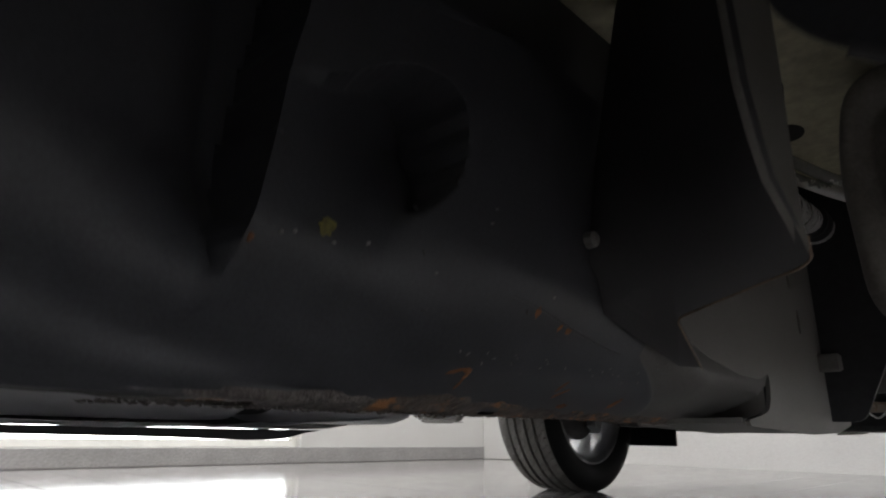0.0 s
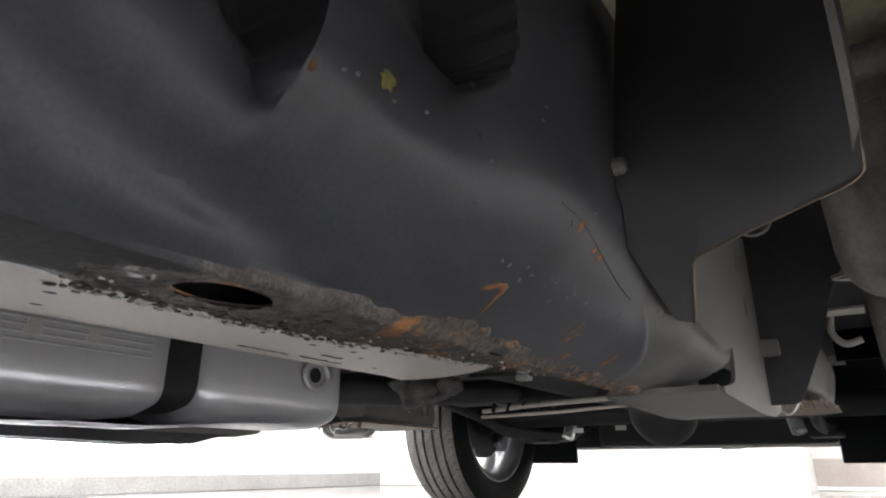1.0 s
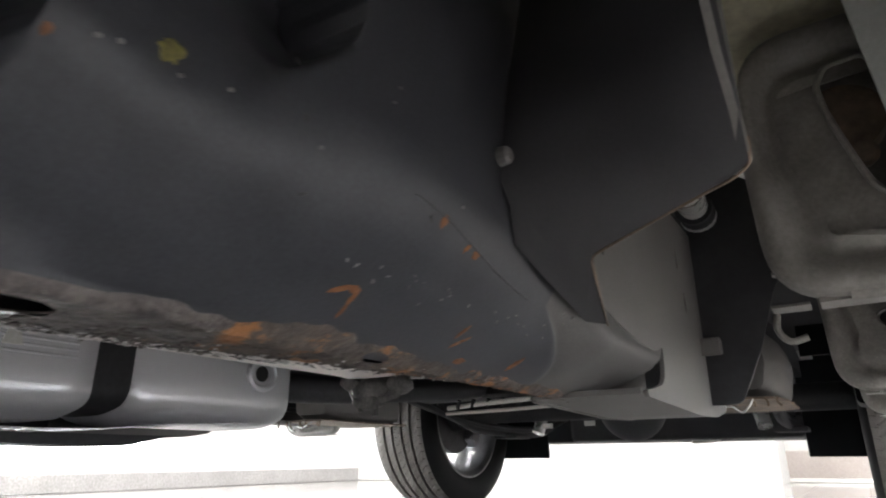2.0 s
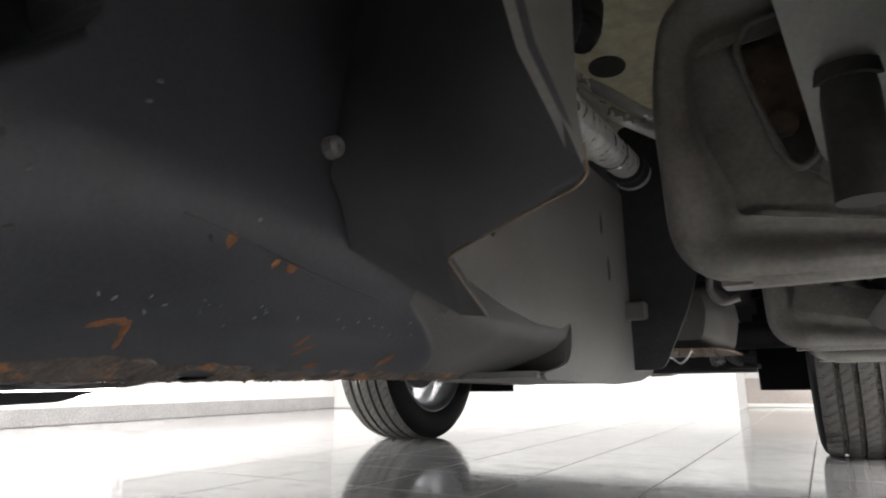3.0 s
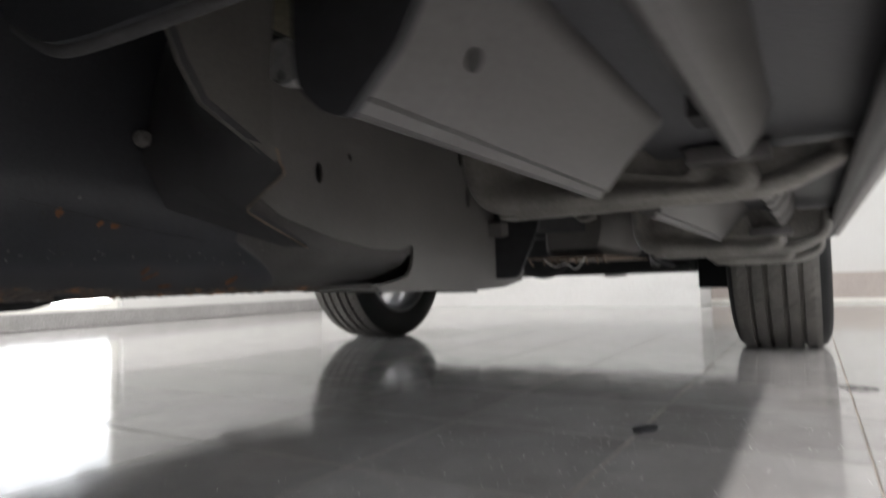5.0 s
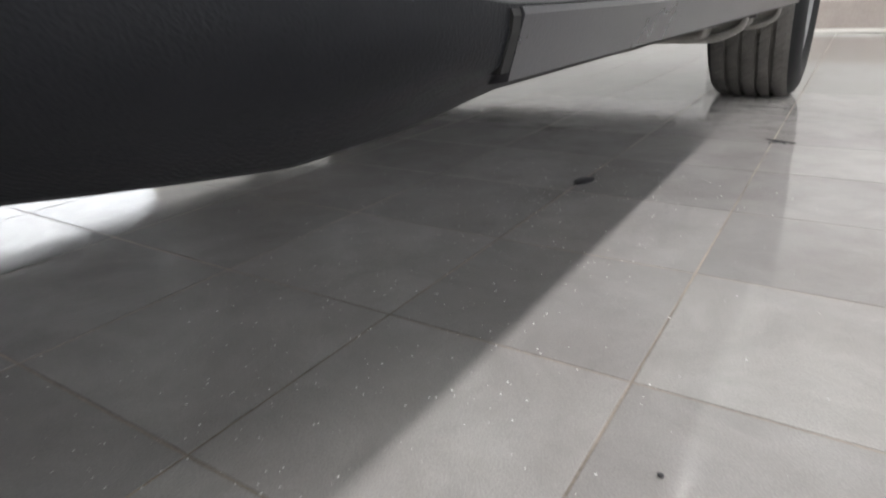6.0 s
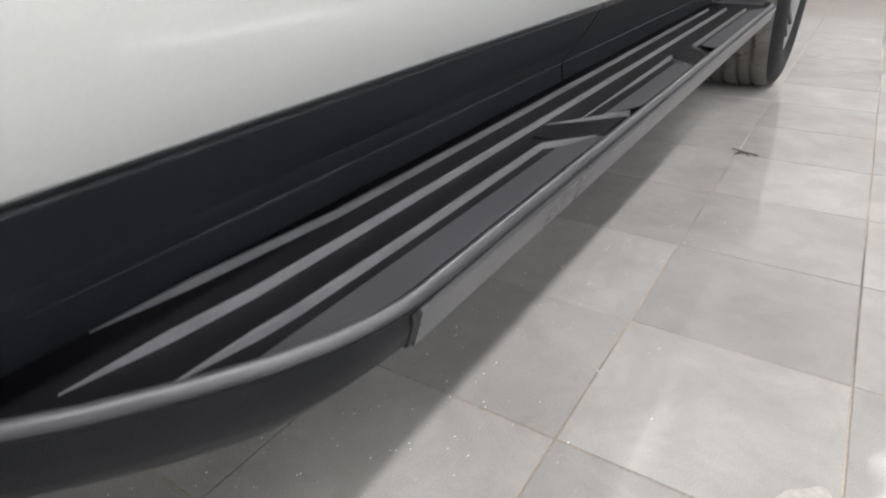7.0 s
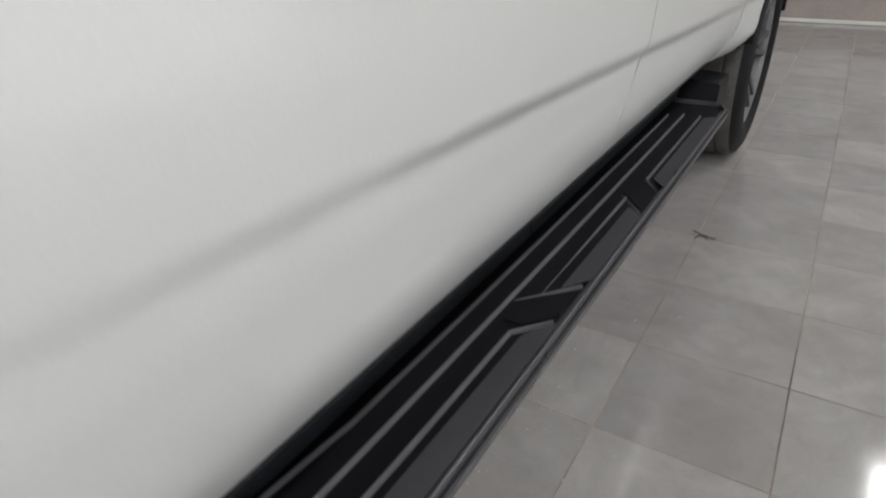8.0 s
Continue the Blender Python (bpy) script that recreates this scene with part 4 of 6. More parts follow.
def skin_x(y, z):
    """The near rail's outer surface: a groove that climbs to the front, a bulge under it, a ridge behind and a lapped end."""
    x = skin_base(y, z)
    off = z - (0.2516 - 0.212 * y)
    groove = 0.0085 * math.exp(-(off / 0.0115) ** 2) * (1 - ease(0.02, 0.07, y)) * ease(-0.30, -0.12, y)
    bulge = 0.0035 * math.exp(-((z - 0.249) / 0.007) ** 2 - ((y + 0.03) / 0.05) ** 2)
    high = 0.004 * math.exp(-((z - 0.2965 + 0.25 * y) / 0.017) ** 2) * ease(-0.16, -0.02, y) * (1 - ease(0.03, 0.13, y))
    ridge = 0.0034 * math.exp(-((z - 0.2615) / 0.0065) ** 2) * ease(0.05, 0.11, y) * (1 - ease(0.26, 0.31, y))
    lap = 0.0022 * (1 - ease(-0.002, 0.002, y - weld_y(z))) * ease(0.17, 0.26, y) * (1 - ease(0.268, 0.282, z))
    return x - (groove - bulge - high) * ease(0.2405, 0.247, z) + ridge + lap


def chassis_rail(side):
    at = cempty("frame_rail", (XL + 0.19 if side else -0.19, 0.6, 0.24))
    flip = mirrored if side else (lambda bm: bm)
    # the near length: one pressed skin, round below, with two lightening holes above
    pockets = [[(-0.15, 0.25), (-0.044, 0.262), (-0.0365, 0.281), (-0.0315, 0.314), (-0.027, 0.352), (-0.023, 0.385), (-0.018, 0.41), (-0.012, 0.46), (-0.15, 0.46)],
               rounded([(-0.04, 0.290), (0.030, 0.304), (0.044, 0.3255), (0.056, 0.334), (0.066, 0.345), (0.072, 0.358), (0.0745, 0.378), (0.0725, 0.396), (0.063, 0.407), (0.046, 0.410), (0.028, 0.404), (0.012, 0.394), (0.000, 0.386), (-0.04, 0.372)], 0.004, 3)]
    holes = [ellipse(0.345, 0.343, 0.005, 0.010, 14), ellipse(0.388, 0.364, 0.003, 0.0035, 10)]

    def step01(a, b, v):
        t = min(1.0, max(0.0, (v - a) / (b - a)))
        return t * t * (3 - 2 * t)

    def within(y, z, poly):
        odd = False
        for (y0, z0), (y1, z1) in zip(poly, poly[1:] + poly[:1]):
            if (z0 > z) != (z1 > z) and y < (y1 - y0) * (z - z0) / (z1 - z0) + y0:
                odd = not odd
        return odd

    def scoop(y, z):
        """How deep the skin is pressed in: two pockets that sink slowly and end at a sharp rear edge."""
        if within(y + 0.0009, z, pockets[0]):
            return 0.050 * min(1.0, max(0.0, (y + 0.135) / 0.095)) ** 1.7 * step01(0.266, 0.345, z)
        out = Vector((y - 0.03, z - 0.362))
        out = out + out.normalized() * 0.0009
        if within(0.03 + out.x, 0.362 + out.y, pockets[1]):
            return 0.052 * min(1.0, max(0.0, (y + 0.03) / 0.10)) ** 1.4 * step01(0.305, 0.385, z)
        return 0.0

    def snapped(y, z, reach):
        """The point moved onto the edge of an opening that lies within reach."""
        best, at = reach, (y, z)
        for poly in holes + pockets:
            if min(p[0] for p in poly) - reach < y < max(p[0] for p in poly) + reach and min(p[1] for p in poly) - reach < z < max(p[1] for p in poly) + reach:
                for (y0, z0), (y1, z1) in zip(poly, poly[1:] + poly[:1]):
                    d2 = (y1 - y0) ** 2 + (z1 - z0) ** 2
                    t = min(1.0, max(0.0, ((y - y0) * (y1 - y0) + (z - z0) * (z1 - z0)) / d2)) if d2 else 0.0
                    u, v = y0 + t * (y1 - y0), z0 + t * (z1 - z0)
                    d = math.hypot(u - y, v - z)
                    if d < best:
                        best, at = d, (u, v)
        return at

    def inside(y, z):
        return any(within(y, z, poly) for poly in holes)

    def leaned(y, z):
        """y moved so that the columns near the lap run along it."""
        return y + max(0.0, 1 - abs(y - 0.298) / 0.13) * min(0.055, max(-0.036, weld_y(z) - 0.298))

    zs = [0.2395 + 0.075 * (i / 26) ** 1.7 for i in range(27)] + [0.3145 + 0.0031 * i for i in range(1, 44)]
    ys = [-1.3, -0.9, -0.6, -0.45, -0.35] + [-0.29 + 0.003 * i for i in range(int(0.79 / 0.003))] + [0.497, 0.500]
    spots = [[snapped(leaned(y, z), z, 0.0022) for z in zs] for y in ys]

    def skin_length(rear):
        """The skin before the lap, or the rear length behind it."""
        bm = bmesh.new()
        rows = [[bm.verts.new((skin_x(y, z) - scoop(y, z), y, z + rail_foot(y) * max(0.0, 1 - (z - 0.24) / 0.09))) for y, z in line] for line in spots]
        for j in range(len(ys) - 1):
            for i in range(len(zs) - 1):
                four = spots[j][i], spots[j][i + 1], spots[j + 1][i + 1], spots[j + 1][i]
                my, mz = sum(p[0] for p in four) / 4, sum(p[1] for p in four) / 4
                behind = ys[j] + ys[j + 1] > 2 * 0.298
                if behind == rear and not inside(my, mz) and not (mz < 0.29 and my > 0.468 + (mz - 0.25) * 0.65):
                    bm.faces.new((rows[j][i], rows[j + 1][i], rows[j + 1][i + 1], rows[j][i + 1]))
        bmesh.ops.delete(bm, geom=[v for v in bm.verts if not v.link_faces], context="VERTS")
        bmesh.ops.delete(bm, geom=[f for f in bm.faces if f.calc_area() < 2e-7], context="FACES")
        bmesh.ops.remove_doubles(bm, verts=bm.verts[:], dist=0.0001)
        bmesh.ops.solidify(bm, geom=bm.faces[:], thickness=0.003)
        stray = [f for f in bm.faces if min(v.co.y for v in f.verts) > -0.285 and any(e.calc_length() > 0.09 for e in f.edges)]
        bmesh.ops.delete(bm, geom=stray, context="FACES")
        return bm

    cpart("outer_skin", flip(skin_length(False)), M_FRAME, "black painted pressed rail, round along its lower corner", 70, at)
    cpart("lapped_skin", flip(skin_length(True)), M_LAP, "brown-black rail end behind a lapped weld", 70, at)
    back = [(-0.262, 0.2435), (-0.262, 0.45), (-0.254, 0.45), (-0.254, 0.2435)]
    cpart("inner_web", flip(sweep_y(back, [-1.3, -0.3, -0.1, 0.06, 0.17, 0.28, 0.46], shift=lambda y, x, z: (x + 0.045 * max(0.0, min(1.0, (y - 0.06) / 0.22)), z + (rail_foot(y) if z < 0.3 else 0.0)))), M_FRAME, "", 0, at)
    cpart("inner_liner", flip(box(-0.210, -0.206, -0.29, 0.16, 0.262, 0.445)), M_FRAME, "", 0, at)
    cpart("top_flange", flip(box(-0.150, -0.146, -1.2, 0.30, 0.4505, 0.543)), M_FRAME, "", 0, at)
    cpart("top_web", flip(sweep_y([(-0.258, 0.446), (-0.121, 0.446), (-0.121, 0.45), (-0.258, 0.45)], [-1.3, 0.43], shift=lambda y, x, z: (x - near_rail_shift(y) * (x > -0.2), z))), M_FRAME, "", 0, at)
    # scraped underside with an oval drain hole
    rnd = random.Random(5 + side)
    nx, ny = 40, 380
    X0, X1, Y0, Y1 = -0.256, -0.196, -0.30, 0.46
    ovals = [(-0.218, -0.006, 0.0135, 0.021), (-0.196, 0.168, 0.004, 0.010)]

    def to_edge(x, y):
        """The point moved onto the edge of a drain hole that passes close by."""
        for cx, cy, rx, ry in ovals:
            q = math.hypot((x - cx) / rx, (y - cy) / ry)
            if 0.88 < q < 1.12:
                return cx + (x - cx) / q, cy + (y - cy) / q
        return x, y

    grid = []
    for j in range(ny + 1):
        y = Y0 + (Y1 - Y0) * j / ny
        inner = X0 + 0.045 * max(0.0, min(1.0, (y - 0.06) / 0.22)) + 0.004 * noise.noise((y * 60, 3.1, side))
        reach = max(0.0, min(1.0, (y - 0.02) / 0.08)) * max(0.0, min(1.0, (0.46 - y) / 0.1))
        outer = X1 + (0.010 + 0.012 * noise.noise((y * 22, 1.0, 0)) + 0.006 * noise.noise((y * 70, 5.0, 0))) * reach
        curve = [skin_base(y, 0.2395 + 0.002 * k) for k in range(16)]
        row = []
        for i in range(nx + 1):
            u = i / nx
            x, yy = to_edge(inner + (outer - inner) * u, y)
            lift = max(0.0, float(np.interp(x, curve, [0.002 * k for k in range(16)])))
            worn = max(0.0, min(1.0, (y + 0.06) / 0.03)) * min(1.0, (1 - u) / 0.3)
            rough = 0.5 + 0.5 * noise.noise((x * 140, y * 140, 0)) + 0.45 * noise.noise((x * 420, y * 300, 2))
            z = rail_foot(y) + 0.2395 + lift - worn * (0.0006 + 0.0030 * max(0.0, rough) * (1 - 0.5 * u)) + 0.003 * (1 - u) ** 6 + (0.0012 if u > 0.99 else 0.0)
            row.append((x, yy, z))
        grid.append(row)

    def in_hole(p):
        return any(((p[0] - cx) / rx) ** 2 + ((p[1] - cy) / ry) ** 2 < 0.985 for cx, cy, rx, ry in ovals)

    def sheet(keep, drop):
        """The cells of the strip that keep(x, y) picks, lowered by drop."""
        bm = bmesh.new()
        vs = [[bm.verts.new((p[0], p[1], p[2] - drop)) for p in row] for row in grid]
        for j in range(ny):
            for i in range(nx):
                four = grid[j][i], grid[j][i + 1], grid[j + 1][i + 1], grid[j + 1][i]
                mid = [sum(p[k] for p in four) / 4 for k in range(3)]
                if not in_hole(mid) and keep(mid[0], mid[1], i / nx):
                    bm.faces.new((vs[j][i], vs[j][i + 1], vs[j + 1][i + 1], vs[j + 1][i]))
        bmesh.ops.delete(bm, geom=[v for v in bm.verts if not v.link_faces], context="VERTS")
        return bm

    def torn(x, y):
        return y > -0.052 + 0.010 * noise.noise((x * 90, y * 60, 4)) + 0.9 * max(0.0, x + 0.222) * (y < 0.03)

    cpart("painted_underside", flip(sheet(lambda x, y, u: not torn(x, y), 0.0)), M_UNDER, "", 60, at)
    def rusty(x, y):
        return y > 0.062 + 0.03 * noise.noise((x * 70, y * 50, 9))

    cpart("torn_coating", flip(sheet(lambda x, y, u: torn(x, y) and not rusty(x, y), 0.0)), M_SCRAPE, "torn black coating round an oval drain hole", 60, at)
    cpart("scraped_underside", flip(sheet(lambda x, y, u: torn(x, y) and rusty(x, y), 0.0)), M_RUST, "scraped steel underside with orange rust", 60, at)
    # crumbs of peeled coating along the scraped inner edge
    for name, mat, label, count, big in (("peeled_coating", M_SCRAPE, "crumbs of peeled black coating", 300, 0.0014), ("flaked_metal", M_FLAKE, "pale flakes of bare metal", 200, 0.0011)):
        crumbs = []
        for k in range(count):
            y = rnd.betavariate(1.1, 2.0) * 0.34 - 0.055
            lip = name == "flaked_metal" and rnd.random() < 0.7
            u = 0.01 + (0.10 * rnd.random() if lip else 0.96 * rnd.betavariate(1.0, 2.6))
            x = X0 + 0.045 * max(0.0, min(1.0, (y - 0.06) / 0.22)) + 0.004 * noise.noise((y * 60, 3.1, side)) + u * 0.05
            if in_hole((x, y)):
                continue
            b = bmesh.new()
            bmesh.ops.create_icosphere(b, subdivisions=1, radius=rnd.uniform(0.3, 1.0) * big)
            for v in b.verts:
                v.co *= rnd.uniform(0.5, 1.4)
            bmesh.ops.scale(b, vec=(1, rnd.uniform(1.2, 4.2) if lip else rnd.uniform(0.8, 2.6), 0.7), verts=b.verts)
            bmesh.ops.rotate(b, cent=(0, 0, 0), matrix=Matrix.Rotation(rnd.uniform(-0.6, 0.6), 3, "Z"), verts=b.verts)
            bmesh.ops.translate(b, vec=(x, y, rail_foot(y) + 0.2381 - 0.0010 * rnd.random()), verts=b.verts)
            crumbs.append(b)
        ob = cpart(name, flip(merged(*crumbs)), mat, label, 0, at)
        ob["kind"] = "stuff"
    if not side:
        edge = [(-0.218 + 0.0138 * math.cos(t), -0.006 + 0.0215 * math.sin(t), 0.2390) for t in (2 * math.pi * k / 36 for k in range(37))]
        cpart("drain_rim", tube(edge, 0.0005, 6, 1), M_RUST, "brown rusty rim of the drain hole", 60, at)
    # the rear length, welded on, with slots and a crescent gap at the joint
    slots = [ellipse(0.603, 0.400, 0.005, 0.013), ellipse(0.620, 0.352, 0.005, 0.014), ellipse(0.345, 0.343, 0.005, 0.010, 14), ellipse(0.388, 0.364, 0.003, 0.0035, 10)]
    outline = rounded([(0.268, 0.318), (0.30, 0.300), (0.36, 0.286), (0.42, 0.278), (0.47, 0.278), (0.493, 0.286), (0.491, 0.264), (0.482, 0.251), (0.455, 0.245), (0.425, 0.241), (0.43, 0.236), (0.62, 0.231), (0.72, 0.234), (0.785, 0.244), (0.795, 0.275), (0.79, 0.455), (0.268, 0.455)], 0.008, 3)
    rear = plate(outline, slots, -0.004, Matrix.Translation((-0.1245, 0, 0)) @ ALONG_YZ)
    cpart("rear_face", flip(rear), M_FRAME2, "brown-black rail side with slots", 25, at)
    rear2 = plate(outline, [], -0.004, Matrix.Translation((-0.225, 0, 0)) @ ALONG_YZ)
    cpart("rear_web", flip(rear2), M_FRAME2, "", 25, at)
    kick = rounded([(0.70, 0.34), (0.9, 0.33), (1.2, 0.34), (1.75, 0.43), (2.5, 0.50), (3.0, 0.46), (3.0, 0.56), (2.4, 0.60), (1.6, 0.52), (1.0, 0.455), (0.70, 0.45)], 0.012, 3)
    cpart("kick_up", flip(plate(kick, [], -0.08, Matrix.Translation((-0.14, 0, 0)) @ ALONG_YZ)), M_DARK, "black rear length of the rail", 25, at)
    rings = []
    for y, z in ((0.422, 0.236), (0.52, 0.233), (0.62, 0.230), (0.72, 0.233), (0.785, 0.244)):
        rings.append([(-0.129, y, z + 0.002), (-0.224, y, z + 0.002), (-0.224, y, z + 0.007), (-0.129, y, z + 0.007)])
    cpart("rear_underside", flip(loft(rings)), M_FRAME2, "", 0, at)
    seam = [(skin_x(y, z) + 0.0001, y, z) for y, z in ((0.105 + 0.011 * i, 0.2944 - 0.00205 * i + 0.00006 * i * i) for i in range(13))]
    cpart("seam", flip(tube(seam, 0.0005, 6, 1)), M_DARK, "", 60, at)
    if not side:
        def blister(y, z, long, wide, mat, label, turn=0.0, name="rust_bloom"):
            """A thin ragged patch on the rail's skin."""
            b = bmesh.new()
            bmesh.ops.create_icosphere(b, subdivisions=3, radius=1)
            c, w = math.cos(turn), math.sin(turn)
            for v in b.verts:
                r = 1 + 0.45 * noise.noise(Vector((v.co.y, v.co.z, y * 90)) * 2.2)
                p, q = v.co.y * long * r, v.co.z * wide * r
                yy, zz = y + p * c - q * w, z + p * w + q * c
                v.co = Vector((skin_x(yy, max(0.2397, zz)) + 0.0007 * v.co.x - 0.0001, yy, zz))
            cpart(name, b, mat, label, 60, at)

        RB = "blister of orange rust"
        for y, z, a, w, turn in ((0.126, 0.2889, 0.0022, 0.0026, 0), (0.162, 0.2838, 0.003, 0.002, 0), (0.152, 0.2843, 0.0022, 0.0014, 0.8), (0.204, 0.2565, 0.002, 0.003, 0.4), (0.213, 0.2525, 0.0045, 0.0014, 0.6),
                                 (-0.031, 0.2994, 0.0014, 0.0018, 0), (0.290, 0.2495, 0.003, 0.004, 0), (0.234, 0.2455, 0.006, 0.0015, 0)):
            blister(y, z, a, w, M_ORANGE, RB, turn)
        for (y0, z0), (y1, z1) in (((0.097, 0.2568), (0.105, 0.2592)), ((0.104, 0.2592), (0.110, 0.2580)), ((0.109, 0.2585), (0.112, 0.2545)), ((0.112, 0.2548), (0.115, 0.2500))):
            blister((y0 + y1) / 2, (z0 + z1) / 2, 0.6 * math.hypot(y1 - y0, z1 - z0), 0.0011, M_ORANGE, RB, math.atan2(z1 - z0, y1 - y0))
        blister(0.002, 0.3115, 0.0042, 0.0042, M_LICHEN, "dry yellow-green splash", 0, "splash")
        for y, z in ((-0.019, 0.3040), (-0.013, 0.3057), (0.007, 0.3052), (0.024, 0.3084), (0.091, 0.3384), (0.088, 0.33), (0.297, 0.2775), (0.285, 0.279), (0.06, 0.30), (0.262, 0.2622), (0.135, 0.298)):
            blister(y, z, 0.0012, 0.0008, M_SCUFF, "pale chip in the paint", 0.4, "chip")
        for y, z, turn in ((0.052, 0.3090, -1.0), (0.060, 0.2829, 0.3), (0.118, 0.2880, -0.8), (0.045, 0.33, -1.0)):
            blister(y, z, 0.0018, 0.0007, M_INK, "dark nick in the paint", turn, "nick")
        dust = random.Random(31)
        for k in range(24):
            y = 0.09 + 0.21 * dust.random()
            blister(y, 0.2648 + dust.gauss(0, 0.0026), dust.uniform(0.0004, 0.0012), dust.uniform(0.0003, 0.0007), M_SCUFF, "", dust.uniform(-1, 1), "scratch")
        bolt = spin_x([(0.0, 0.001), (0.006, 0.001), (0.0065, 0.0035), (0.005, 0.005), (0.0, 0.0055)], 10)
        bmesh.ops.translate(bolt, vec=(-0.120, 0.173, 0.340), verts=bolt.verts)
        cpart("bolt", bolt, M_FRAME2, "", 0, at)
        lug = plate(rounded([(0.675, 0.300), (0.71, 0.308), (0.715, 0.318), (0.675, 0.322)], 0.004, 3), [], 0.02, Matrix.Translation((-0.1245, 0, 0)) @ ALONG_YZ)
        cpart("lug", lug, M_FRAME2, "", 0, at)


chassis_rail(0)
chassis_rail(1)


def thick(faces_of_points, t=0.0035):
    """A folded sheet from its flat faces, given as lists of points, with thickness."""
    bm = bmesh.new()
    for pts in faces_of_points:
        bm.faces.new([bm.verts.new(p) for p in pts])
    bmesh.ops.remove_doubles(bm, verts=bm.verts, dist=1e-5)
    bmesh.ops.recalc_face_normals(bm, faces=bm.faces)
    bmesh.ops.solidify(bm, geom=bm.faces[:], thickness=t)
    return bm


def cab_mount(side):
    """The outrigger that carries the cab: sloping front sheet, side sheet and a foot that runs down along the rail."""
    flip = mirrored if side else (lambda bm: bm)
    rail_side = [(-0.120, 0.174, 0.327), (-0.121, 0.177, 0.340), (-0.121, 0.181, 0.362), (-0.121, 0.186, 0.385), (-0.121, 0.193, 0.410), (-0.121, 0.235, 0.545)]
    outer_side = [(-0.005, 0.179, 0.3112), (-0.004, 0.158, 0.3205), (-0.004, 0.131, 0.3330), (-0.004, 0.119, 0.350), (-0.004, 0.109, 0.372), (-0.004, 0.085, 0.545)]
    foot_line = [rail_side[0], (-0.1195, 0.182, 0.3145), (-0.10, 0.184, 0.311), (-0.076, 0.185, 0.3095), (-0.052, 0.186, 0.3085), (-0.028, 0.187, 0.3078), (-0.012, 0.185, 0.3085), outer_side[0]]
    ts = (0, 0.07, 0.18, 0.41, 0.64, 0.83, 0.94, 1)
    rows = [foot_line] + [[tuple(Vector(p) + (Vector(q) - Vector(p)) * t + Vector((0, 0.012 * math.sin(math.pi * t) ** 2, 0))) for t in ts] for p, q in zip(rail_side[1:], outer_side[1:])]
    front = [[lower[i], lower[i + 1], upper[i + 1], upper[i]] for lower, upper in zip(rows, rows[1:]) for i in range(7)]
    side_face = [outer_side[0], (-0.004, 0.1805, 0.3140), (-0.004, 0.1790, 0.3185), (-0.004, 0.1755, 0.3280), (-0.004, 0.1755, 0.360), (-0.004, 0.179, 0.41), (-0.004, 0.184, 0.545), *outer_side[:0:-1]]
    foot = [(-0.1195, 0.182, 0.3145), (-0.1235, 0.193, 0.2975), (-0.1255, 0.238, 0.2885), (-0.1275, 0.304, 0.2757), (-0.1180, 0.3215, 0.2757), (-0.099, 0.247, 0.296), (-0.096, 0.238, 0.299), (-0.086, 0.232, 0.3005), (-0.030, 0.2020, 0.3065), (-0.014, 0.1930, 0.3078), (-0.0055, 0.1850, 0.3095), *foot_line[:0:-1]]
    edge = [(-0.004, 0.1790, 0.319), (-0.0045, 0.1815, 0.3125), (-0.006, 0.1855, 0.3090), (-0.014, 0.1935, 0.3072), (-0.030, 0.2025, 0.3060), (-0.086, 0.233, 0.300), (-0.097, 0.240, 0.2975), (-0.1005, 0.250, 0.294), (-0.1185, 0.322, 0.2752)]
    cpart("worn_edge", flip(tube(edge, 0.0008, 6, 4)), M_BROWN, "", 60)
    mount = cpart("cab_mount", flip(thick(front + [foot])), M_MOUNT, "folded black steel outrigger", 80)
    cpart("side_sheet", flip(thick([side_face])), M_SIDE, "black side of the outrigger, lightened for the light on it", 30, mount)


cab_mount(0)
cab_mount(1)


